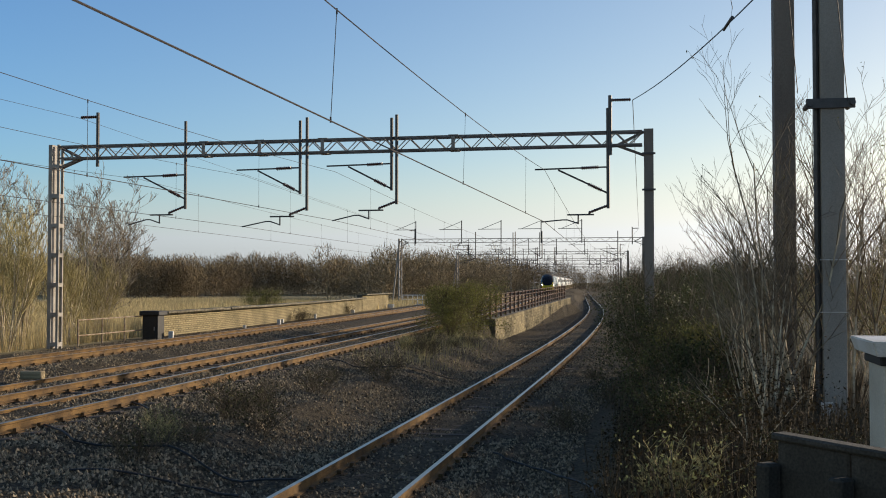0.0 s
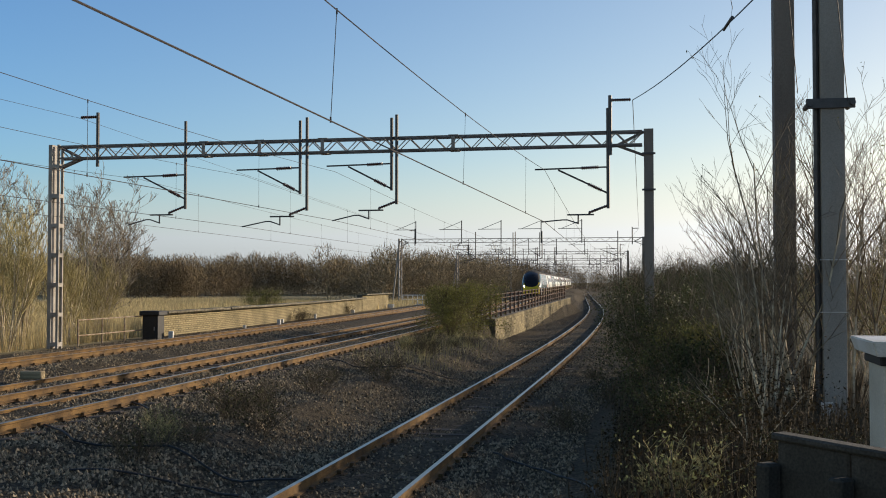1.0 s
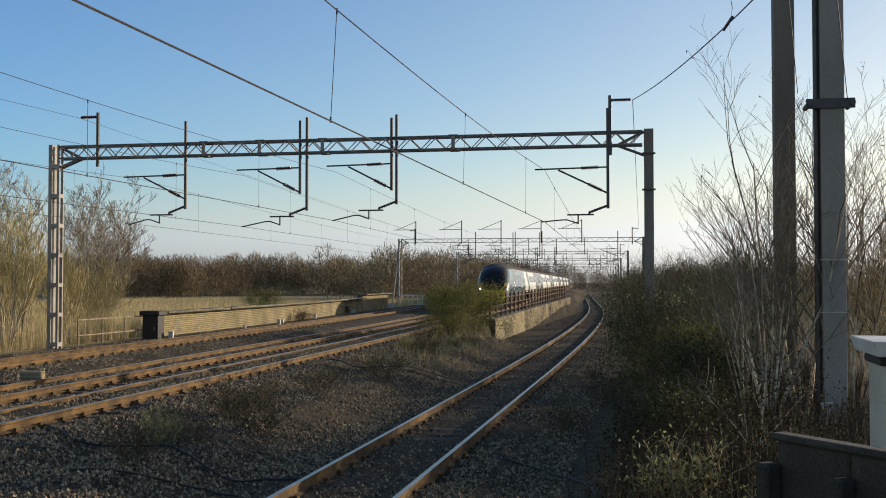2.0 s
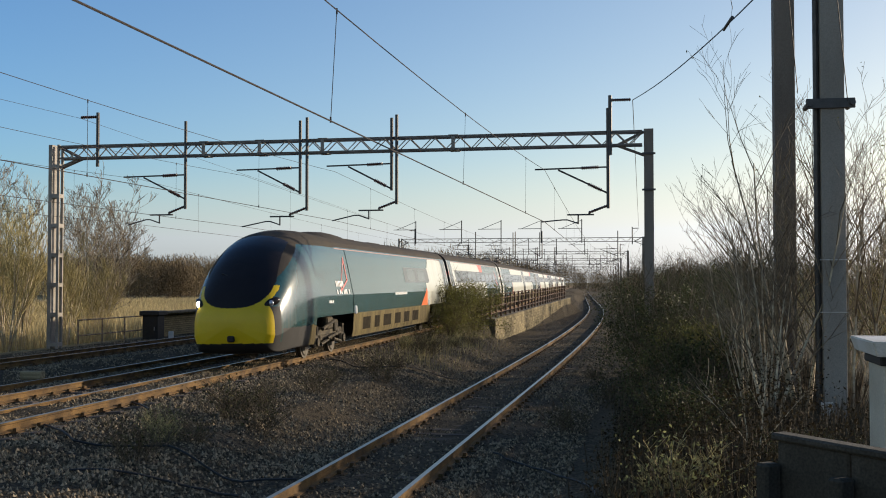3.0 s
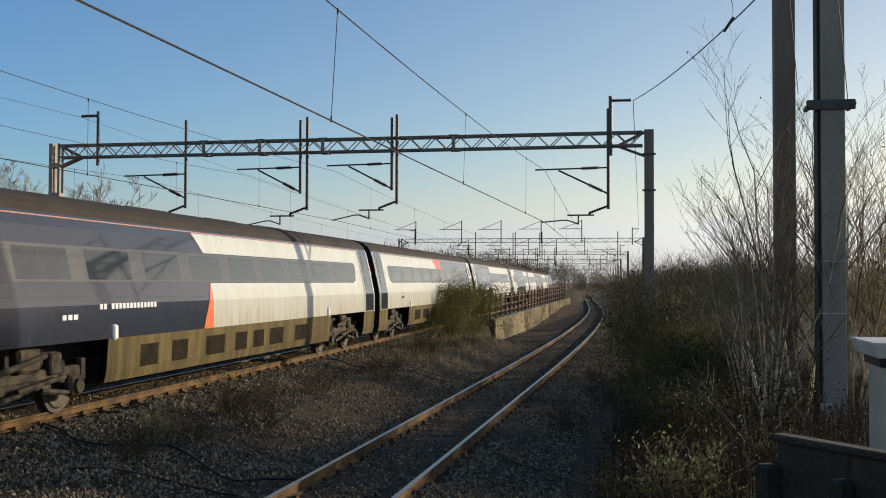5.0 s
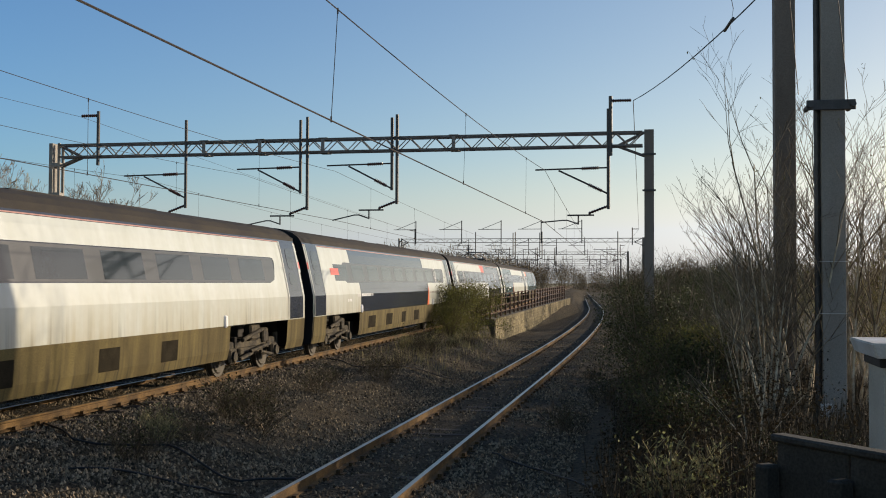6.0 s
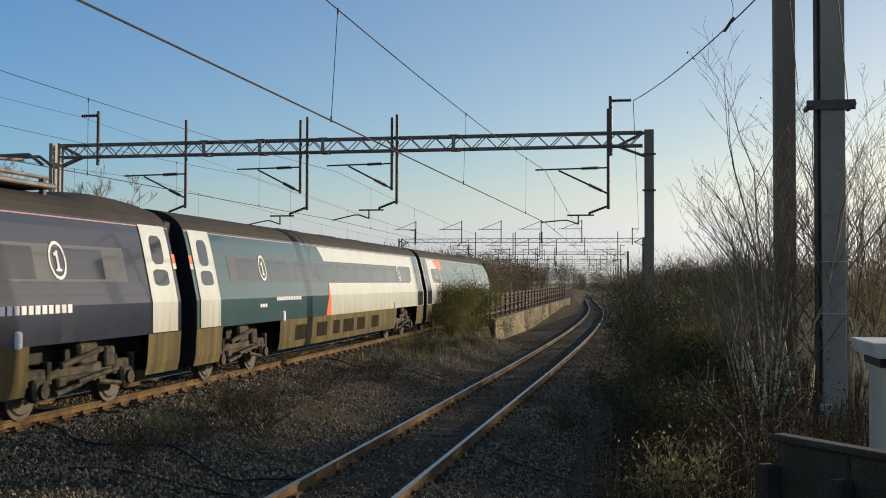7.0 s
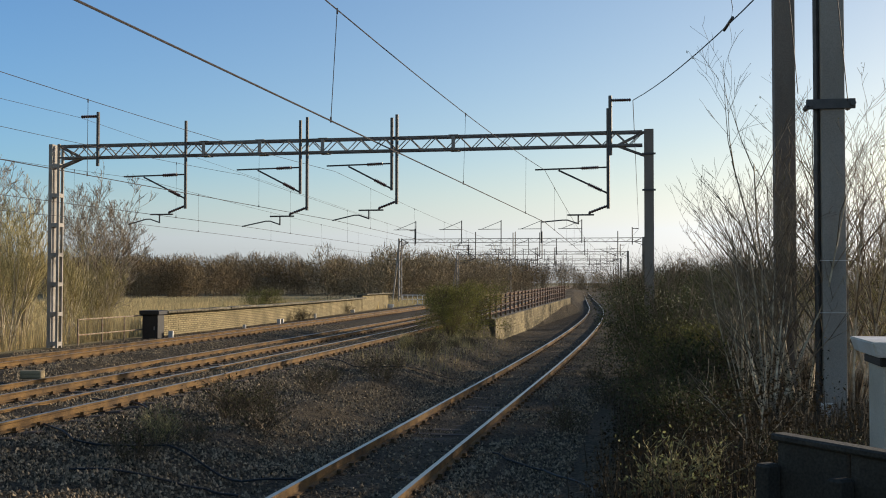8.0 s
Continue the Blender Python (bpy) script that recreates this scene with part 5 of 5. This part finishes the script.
def lineside_cabinet():
    th = thing("lineside_cabinet", "pale grey lineside cabinet with a white sloping lid", "cabinet", pose(2.24, 9.2, -0.68))
    bm = bmesh.new()
    rounded(bm, -0.48, 0.6, -0.3, 0.3, 0, 2.12, 0.012, 1)
    part("body", bm, M_CABINET, th)
    bm = bmesh.new()
    rounded(bm, -0.51, 0.63, -0.33, 0.33, 2.10, 2.17, 0.01, 1)
    part("neck", bm, M_BLACKBOX, th)
    bm = bmesh.new()
    v = [(-0.56, -0.46, 2.18), (0.75, -0.46, 2.18), (0.75, 0.46, 2.18), (-0.56, 0.46, 2.18),
         (-0.6, -0.5, 2.3), (0.8, -0.5, 2.3), (0.8, 0.5, 2.3), (-0.6, 0.5, 2.3)]
    v = [bm.verts.new(c) for c in v]
    for q in ((0, 3, 2, 1), (4, 5, 6, 7), (0, 1, 5, 4), (1, 2, 6, 5), (2, 3, 7, 6), (3, 0, 4, 7)):
        bm.faces.new([v[k] for k in q])
    bmesh.ops.bevel(bm, geom=bm.edges[:], offset=0.012, segments=2, affect="EDGES")
    part("lid", bm, M_WHITE, th, "white sloping lid")
    bm = bmesh.new()
    rounded(bm, -0.42, 0.55, -0.325, -0.302, 0.1, 2.0, 0.01, 1)
    part("door", bm, M_CABINET, th)


lineside_cabinet()


def cable(pts, r=0.016):
    th = thing("ground_cable", "black cable snaking across the ballast", "cable", group="cables on the ballast")
    bm = bmesh.new()
    line = []
    for a, b in zip(pts, pts[1:]):
        for i in range(8):
            f = i / 8
            x, y = a[0] + (b[0] - a[0]) * f, a[1] + (b[1] - a[1]) * f
            x += 0.06 * math.sin(y * 3.1 + x)
            line.append((x, y, ground_z(x, y) + 0.05 + 0.03 * noise.noise((x, y, 3))))
    pipe(bm, line, r, 6)
    part("sheath", bm, M_CABLE, th)


cable([(-9.6, 15.4), (-8.2, 14.2), (-7.0, 14.6), (-5.6, 14.0), (-4.9, 14.4)])
cable([(-5.2, 13.0), (-5.8, 13.4), (-6.6, 12.9), (-7.4, 12.4)])
cable([(-10.4, 18.5), (-9.4, 18.2), (-8.6, 17.2)])
cable([(-2.6, 17.2), (-1.6, 16.4), (-0.9, 14.8), (-0.4, 13.0)])
cable([(-9.2, 29.5), (-8.2, 28.8), (-7.0, 29.6), (-5.6, 30.8)])


# ---- plants ----
M_WEEDLEAF = material("dull_green_weed_leaf", (0.085, 0.08, 0.032), 0.85, vary=0.3, island=0.6, spec=0.15)
M_BRAMBLE = material("pale_green_bramble_leaf", (0.25, 0.26, 0.115), 0.7, vary=0.3, island=0.6, spec=0.2, thin=0.4)
# dead bramble, with the shade under the scrub put into its leaf colour
M_UNDERGROWTH = material("shaded_dead_bramble_leaf", (0.042, 0.031, 0.016), 0.85, vary=0.3, island=0.6, spec=0.1, thin=0.2)


def prisms(segs, n=3):
    """Vertices and faces of many tapering sticks at once: rows of ax ay az bx by bz r0 r1."""
    s = np.asarray(segs, float)
    a, b, r0, r1 = s[:, 0:3], s[:, 3:6], s[:, 6], s[:, 7]
    d = b - a
    d /= np.linalg.norm(d, axis=1, keepdims=True) + 1e-9
    ref = np.where(np.abs(d[:, 2:3]) > 0.9, np.array([[1.0, 0, 0]]), np.array([[0, 0, 1.0]]))
    u = np.cross(d, ref)
    u /= np.linalg.norm(u, axis=1, keepdims=True) + 1e-9
    w = np.cross(d, u)
    vs = []
    for p, r in ((a, r0), (b, r1)):
        for k in range(n):
            t = 2 * math.pi * k / n
            vs.append(p + r[:, None] * (u * math.cos(t) + w * math.sin(t)))
    v = np.stack(vs, 1).reshape(-1, 3)
    base = np.arange(len(s))[:, None, None] * (2 * n)
    f = np.array([(k, (k + 1) % n, n + (k + 1) % n, n + k) for k in range(n)])[None]
    return v, (base + f).reshape(-1, 4)


def stick_mesh(name, segs, mat, n=3):
    v, f = prisms(segs, n)
    return mesh_from(name, v.tolist(), f.tolist(), mat)


THIN = [0.003]


def grow(rng, segs, tips, p, d, length, r, level, spread, upward, kids, shrink=0.62):
    """One limb in bent pieces, then its side limbs."""
    k = 4 if level == 0 else 3 if level < len(kids) else 2
    pts = [np.array(p, float)]
    d = np.array(d, float)
    for i in range(k):
        d = d + rng.normal(0, 0.05 + 0.03 * level, 3)
        d[2] += upward * 0.12
        d /= np.linalg.norm(d)
        q = pts[-1] + d * length / k
        ra, rb = max(THIN[0], r * (1 - 0.75 * i / k)), max(THIN[0], r * (1 - 0.75 * (i + 1) / k))
        segs[min(level, 1)].append((*pts[-1], *q, ra, rb))
        pts.append(q)
    tips.append(pts[-1])
    if level >= len(kids):
        return
    for j in range(kids[level]):
        f = rng.uniform(0.25, 1.0)
        i = min(k - 1, int(f * k))
        q = pts[i] + (pts[i + 1] - pts[i]) * (f * k - i)
        a = rng.uniform(0, 6.283)
        side = np.array((math.cos(a), math.sin(a), rng.uniform(0.0, 0.7)))
        nd = d * (1 - spread) + side * spread
        nd /= np.linalg.norm(nd)
        grow(rng, segs, tips, q, nd, length * shrink * rng.uniform(0.6, 1.1) * (1.1 - 0.5 * f), r * 0.5 * (1.1 - 0.6 * f), level + 1, spread, upward, kids, shrink)


def bare_shape(seed, height, stems, lean, kids, r, spread=0.5, upward=0.5):
    rng = np.random.default_rng(seed)
    segs, tips = ([], []), []
    for s in range(stems):
        a = rng.uniform(0, 6.283)
        l = lean * rng.uniform(0.3, 1.0) if stems > 1 else lean * 0.2
        grow(rng, segs, tips, (0.04 * math.cos(a), 0.04 * math.sin(a), -0.15), (l * math.cos(a), l * math.sin(a), 1.0), height * rng.uniform(0.65, 1.0), r * rng.uniform(0.6, 1.0), 0, spread, upward, kids)
    return segs, tips


def leaf_cloud(pts, count, size, seed, jitter):
    """Small folded leaves round the points."""
    rng = np.random.default_rng(seed)
    pts = np.asarray(pts)
    c = pts[rng.integers(0, len(pts), count)] + rng.normal(0, jitter, (count, 3))
    u = rng.normal(0, 1, (count, 3))
    u /= np.linalg.norm(u, axis=1, keepdims=True)
    w = np.cross(u, rng.normal(0, 1, (count, 3)))
    w /= np.linalg.norm(w, axis=1, keepdims=True) + 1e-9
    s = size * rng.uniform(0.5, 1.2, (count, 1))
    v = np.stack([c - u * s, c + w * s * 0.45, c + u * s, c - w * s * 0.45], 1).reshape(-1, 3)
    f = (np.arange(count)[:, None] * 4 + np.arange(4)[None])
    return v, f


def plant(name, label, category, group, segs, bark, twig, leaves=None, leafmat=None):
    th = thing(name, label, category, group=group)
    if len(segs[0]) > 4:
        ob = new("trunk", stick_mesh("trunk", segs[0], bark, 5))
        tagged(ob, kind="stuff")
    else:
        ob = new("trunk", stick_mesh("trunk", segs[0], bark, 5))
    ob.parent = th
    if segs[1]:
        ob = new("crown", stick_mesh("crown", segs[1], twig, 3))
        ob.parent = th
    if leaves is not None:
        ob = new("leaves", mesh_from("leaves", leaves[0].tolist(), leaves[1].tolist(), leafmat))
        ob.parent = th
    return th


rng0 = random.Random(11)


def put(th, places, lo=0.85, hi=1.15):
    """The first plant stands at the first place, copies at the rest."""
    for k, (x, y, *h) in enumerate(places):
        sc = (h[0] if h else 1.0) * rng0.uniform(lo, hi)
        m = Matrix.Translation((x, y, ground_z(x, y) - 0.03)) @ Matrix.Rotation(rng0.uniform(0, 6.28), 4, "Z")
        if k == 0:
            th.matrix_basis = m @ Matrix.Diagonal((sc, sc, sc, 1))
            first = th
        else:
            o = copy_thing(first, m)
            o.scale = (sc, sc, sc)


# tall pale thicket beside the masts
for k, places in enumerate(([(2.0, 19.8, 0.76), (3.7, 21.6)], [(2.7, 20.8, 1.0), (4.7, 24.5, 1.1), (1.7, 21.4, 0.65)],
                            [(2.1, 22.2, 0.95), (5.4, 26.5)])):
    sg, tp = bare_shape(20 + k, 5.3, 7, 0.30, (7, 4, 3), 0.052, 0.42, 0.35)
    put(plant("bare_shrub", "tall leafless multi-stemmed shrub with pale upright stems", "shrub", "bare shrubs by the masts", sg, M_PALEBARK, M_TWIG,
              leaf_cloud(tp, 60, 0.03, k, 0.05), M_LEAF), places)
# ochre scrub behind the masts
sg, tp = bare_shape(34, 3.4, 12, 0.4, (6, 4), 0.024, 0.5, 0.4)
put(plant("ochre_shrub", "sunlit ochre shrub with thin stems and few leaves", "shrub", "ochre shrubs behind the masts", sg, M_PALEBARK, M_OCHRETWIG,
          leaf_cloud(tp, 600, 0.03, 34, 0.12), M_LEAF), [(4.9, 23.0), (5.4, 25.2, 1.05), (6.0, 28.5, 1.1), (4.3, 26.5), (3.9, 30.0), (2.9, 31.5, 0.9)])
# a slender sapling
sg, tp = bare_shape(31, 2.6, 2, 0.25, (4, 3), 0.02, 0.5, 0.6)
put(plant("sapling", "thin leafless sapling in front of the scrub", "sapling", "", sg, M_PALEBARK, M_PALEBARK), [(1.35, 15.6)])


def evergreen(seed, w, h, leaves, mat, size, stems=16):
    """A low dense bush: arching stems and a ragged cloud of leaves."""
    rng = np.random.default_rng(seed)
    sg, tp = bare_shape(seed, h * 1.2, stems, 0.7, (5, 4), 0.026, 0.55, 0.35)
    pts = []
    for _ in range(46):
        a, q = rng.uniform(0, 6.283), math.sqrt(rng.random())
        z = h * rng.uniform(0.05, 0.95) * (1 - 0.55 * q * q)
        pts.append((w * q * math.cos(a), w * q * math.sin(a), z))
    return sg, leaf_cloud(pts + [tuple(t) for t in tp[::3] if t[2] < 0.9 * h], leaves, size, seed, 0.17)


for k, (w, h, places) in enumerate((
        (1.5, 1.6, [(0.4, 18.4, 0.9), (1.9, 14.0, 0.5), (0.5, 17.0, 0.8), (0.3, 25.2, 0.9), (0.0, 30.5), (0.9, 22.0), (0.6, 28.5)]),
        (1.7, 2.5, [(-0.25, 31.6, 1.2), (0.6, 33.0, 1.1), (0.2, 37.0), (-0.3, 42.0), (0.9, 40.0), (2.2, 36.0, 0.6)]),
        (1.8, 3.1, [(-0.6, 47.0), (0.4, 51.0), (-0.9, 56.0), (1.6, 46.0), (-1.2, 64.0), (0.0, 60.0), (-1.8, 74.0)]))):
    sg, lv = evergreen(50 + k, w, h, 5000, M_IVY, 0.036)
    put(plant("evergreen_bush", "dense dark evergreen bush with bramble stems", "bush", "bushes beside the near track", sg, M_BARK, M_BROWNTWIG, lv, M_IVY), places, 0.65, 1.15)
# the scrub goes on along the curve
sg, lv = evergreen(56, 2.1, 3.2, 2300, M_IVY, 0.055, 8)
put(plant("evergreen_bush", "dense dark evergreen bush beside the curving track", "bush", "bushes beside the near track", sg, M_BARK, M_BROWNTWIG, lv, M_IVY),
    [(xn(y) + dx, y + 2.0 * dx, 1.0 + 0.04 * dx) for y in range(66, 128, 8) for dx in (5.0, 8.6, 12.5)], 0.8, 1.15)


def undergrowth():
    """Bramble mass along the foot of the scrub; its dark leaf colour includes the shade there."""
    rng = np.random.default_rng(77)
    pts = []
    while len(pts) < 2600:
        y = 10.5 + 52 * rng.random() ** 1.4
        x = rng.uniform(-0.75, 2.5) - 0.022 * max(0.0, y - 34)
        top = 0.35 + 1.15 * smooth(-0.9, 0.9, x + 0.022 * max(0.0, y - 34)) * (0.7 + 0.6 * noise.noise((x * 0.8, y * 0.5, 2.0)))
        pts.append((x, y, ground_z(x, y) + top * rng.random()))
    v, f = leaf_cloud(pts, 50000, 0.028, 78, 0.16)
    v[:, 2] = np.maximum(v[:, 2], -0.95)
    tagged(new("undergrowth", mesh_from("undergrowth", v.tolist(), f.tolist(), M_UNDERGROWTH)), "tangled bramble undergrowth beside the near track, coloured dark for the shade there", "undergrowth", kind="stuff")


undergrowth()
# lit leafy sprays at the platform end
sg, lv = evergreen(61, 0.5, 0.8, 600, M_WEEDLEAF, 0.03)
put(plant("bramble", "low bramble with pale yellow-green leaves", "bramble", "", sg, M_BARK, M_OCHRETWIG, lv, M_BRAMBLE), [(0.28, 12.3), (0.75, 10.8, 0.7), (-8.5, 36.2, 0.8), (-8.0, 37.6, 0.7), (-7.4, 39.6, 0.6), (-7.3, 15.0, 0.6)])
# the bush between the lines
sg, lv = evergreen(70, 1.9, 2.5, 8000, M_LEAF, 0.042, 14)
put(plant("lineside_bush", "tangled yellow-green bush with thin upright stems", "bush", "yellow-green bushes", sg, M_BROWNTWIG, M_BROWNTWIG, lv, M_LEAF),
    [(-8.9, 47.0, 0.95), (-9.6, 49.5, 0.85), (-8.3, 49.8, 0.95), (-8.6, 45.2, 0.6), (-9.9, 52.2, 0.8), (-30.1, 80.0, 1.2), (0.9, 28.5, 0.7)], 0.95, 1.05)
# small dead weeds in the ballast
sg, tp = bare_shape(80, 0.72, 15, 1.1, (5, 3), 0.008, 0.6, 0.2)
put(plant("dead_weed", "dry brown weed clump growing in the ballast", "weed", "weeds in the ballast", sg, M_BROWNTWIG, M_BROWNTWIG,
          leaf_cloud(tp, 420, 0.022, 80, 0.06), M_WEEDLEAF),
    [(-7.6, 20.0), (-7.3, 18.8), (-7.5, 15.8, 0.8), (-6.9, 15.2, 0.7), (-8.4, 37.8, 1.2), (-7.9, 36.9), (-8.4, 40.5, 1.3),
     (-7.2, 22.5), (-7.8, 25.2, 0.9), (-7.3, 38.7, 0.7), (-7.0, 41.0, 0.9), (-21.0, 61.0, 1.4), (-21.1, 63.0, 1.3), (-22.6, 76.5, 1.4), (-1.8, 33.0, 0.7), (-6.6, 17.2, 1.2), (-7.4, 18.0, 1.2), (-7.0, 13.6, 1.1), (-7.6, 28.0, 0.9), (-7.2, 29.4, 0.8), (-7.4, 34.5, 1.2), (-6.7, 26.0), (-1.6, 21.0), (-1.2, 26.0, 1.2)])


def tufts(name, label, mat, count, area, h, w, seed, clump=0.3):
    """Upright dry blades: one object that nobody could count."""
    rng = np.random.default_rng(seed)
    v, f = [], []
    while len(f) < count:
        cx, cy = area(rng)
        for _ in range(6):
            x, y = cx + rng.normal(0, clump), cy + rng.normal(0, clump)
            z = ground_z(x, y)
            hh = h * rng.uniform(0.5, 1.15)
            a = rng.uniform(0, 3.1416)
            dx, dy = w * math.cos(a), w * math.sin(a)
            lx, ly = rng.normal(0, 0.13, 2) * hh
            k = len(v)
            v += [(x - dx, y - dy, z - 0.03), (x + dx, y + dy, z - 0.03), (x + lx, y + ly, z + hh)]
            f.append((k, k + 1, k + 2))
    return tagged(new(name, mesh_from(name, v, f, mat)), label, "grass", kind="stuff")


tufts("reeds", "tall dry yellow reeds behind the track", M_REED, 4500, lambda r: (-21.8 - 9 * r.random() ** 1.3, r.uniform(27, 45)), 1.35, 0.012, 1)
tufts("field_grass", "pale dry field grass beyond the wall", M_REED, 60000, lambda r: (r.uniform(-85, -24), r.uniform(48, 170)), 0.85, 0.05, 2, 0.6)
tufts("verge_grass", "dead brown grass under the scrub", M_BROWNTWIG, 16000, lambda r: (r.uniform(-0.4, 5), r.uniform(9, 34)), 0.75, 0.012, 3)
tufts("ballast_grass", "thin dry grass at the ballast edge", M_OCHRETWIG, 1500, lambda r: (r.uniform(-9.0, -6.4), r.uniform(30, 48)), 0.3, 0.008, 4)

# willows and trees on the western side
THIN[0] = 0.006
for k, (h, places) in enumerate(((4.6, [(-23.5, 36.5), (-26.0, 40.0), (-22.6, 30.5), (-27.5, 35.0), (-24.6, 33.0), (-22.4, 27.5), (-25.0, 36.0), (-23.0, 38.8, 0.8), (-24.0, 43.5, 0.8)]),
                                 (4.2, [(-24.5, 41.5), (-22.4, 34.0), (-29.0, 44.0), (-25.2, 29.5), (-27.0, 48.5), (-23.4, 28.8), (-26.4, 37.5), (-25.6, 45.0, 0.8)]))):
    sg, tp = bare_shape(90 + k, h, 14, 0.28, (5, 4, 3), 0.03, 0.36, 0.6)
    put(plant("willow_shrub", "leafless ochre willow shrub behind the track", "shrub", "willow shrubs", sg, M_PALEBARK, M_OCHRETWIG), places)
THIN[0] = 0.008
for k, (h, places) in enumerate(((6.6, [(-26.0, 45.5, 1.08), (-29.5, 43.0, 1.0)]), (6.0, [(-28.0, 50.5, 1.0), (-33.5, 46.0, 0.95)]))):
    sg, tp = bare_shape(95 + k, h, 6, 0.42, (8, 6, 5, 2), 0.06, 0.42, 0.45)
    put(plant("bare_tree", "leafless grey-brown tree with a fine twiggy crown", "tree", "bare trees", sg, M_PALEBARK, M_TREETWIG), places)


def far_wood(name, label, mat, rows, seed, twigs=820):
    """A distant leafless wood: rows of (x0, y0, x1, y1, trees, height); crowns of fine sprays in rounded clumps."""
    rng = np.random.default_rng(seed)
    segs, blades = [], []
    for x0, y0, x1, y1, n, h in rows:
        for i in range(n):
            f = (i + rng.uniform(-0.5, 0.5)) / n
            x, y = x0 + (x1 - x0) * f + rng.normal(0, 4.0), y0 + (y1 - y0) * f + rng.normal(0, 6.0)
            hh = h * rng.uniform(0.75, 1.08) * (1 + 0.22 * noise.noise((x * 0.05, y * 0.05, seed)))
            w = hh * rng.uniform(0.3, 0.42)
            z0 = ground_z(x, y) - 0.3
            segs.append((x, y, z0, x, y, z0 + hh * 0.6, 0.09, 0.03))
            g = rng.normal(0, 1, (twigs, 3))
            g /= np.linalg.norm(g, axis=1, keepdims=True)
            g *= rng.random((twigs, 1)) ** 0.42
            c = np.array((x, y, z0 + hh * 0.48)) + g * np.array((w, w, hh * 0.52))
            up = rng.normal(0, 0.5, (twigs, 3)) + g * 0.7 + np.array((0, 0, 0.55))
            up *= rng.uniform(0.02, 0.05, (twigs, 1)) * hh
            side = np.cross(up, rng.normal(0, 1, (twigs, 3)))
            side *= 0.0055 * hh * rng.uniform(0.6, 1.3, (twigs, 1)) / (np.linalg.norm(side, axis=1, keepdims=True) + 1e-9)
            blades.append(np.stack([c - up - side, c - up + side, c + up], 1).reshape(-1, 3))
    v, f = prisms(segs)
    bl = np.concatenate(blades)
    tri = np.arange(len(bl)).reshape(-1, 3) + len(v)
    return tagged(new(name, mesh_from(name, v.tolist() + bl.tolist(), f.tolist() + tri.tolist(), mat)), label, "woodland", kind="stuff")


far_wood("far_wood", "distant leafless brown woodland along the field", M_FARTWIG,
         [(-150, 215, -52, 270, 120, 10.0), (-160, 235, -55, 300, 110, 11.0), (-120, 200, -88, 215, 34, 9.0), (-60, 262, -36, 330, 40, 10.5)], 7, 1000)
far_wood("lineside_wood", "bare brown trees beside the distant tracks", M_LINEWOOD,
         [(-42, 160, -36, 215, 34, 9.5), (-45, 175, -44, 300, 46, 9.0), (-38, 210, -42, 300, 30, 6.0)], 8)
far_wood("east_wood", "bare trees beyond the scrub on the eastern side", M_FARTWIG,
         [(10, 110, 60, 150, 40, 6.0), (4, 150, 40, 240, 40, 8.0), (-8, 260, 20, 330, 30, 8.0), (-75, 440, -12, 400, 46, 10.0)], 9)
far_wood("field_scrub", "ochre scrub bushes in the field", M_OCHRETWIG, [(-44, 92, -40, 100, 6, 2.4), (-37, 108, -34, 116, 5, 2.0), (-60, 105, -48, 125, 10, 2.0)], 12, 260)


# ---- what moves ----
def car_pose(i, t):
    back = 12.5 if i == 0 else NOSE + PITCH_CAR * (i - 1) + PITCH_CAR / 2
    if i == 10:
        back = NOSE + PITCH_CAR * 9 + 12.5
    y = FRONT0 - SPEED * t + back
    x, s = line_at("fast", y)
    return Matrix.Translation((x, y, -0.058)) @ Matrix.Rotation(-math.atan(s), 4, "Z") @ Matrix.Rotation(radians(-1.2), 4, "Y")


def motions():
    for i, car in enumerate(CARS):
        walk(car, [(t * 0.25, car_pose(i, t * 0.25)) for t in range(33)])


motions()
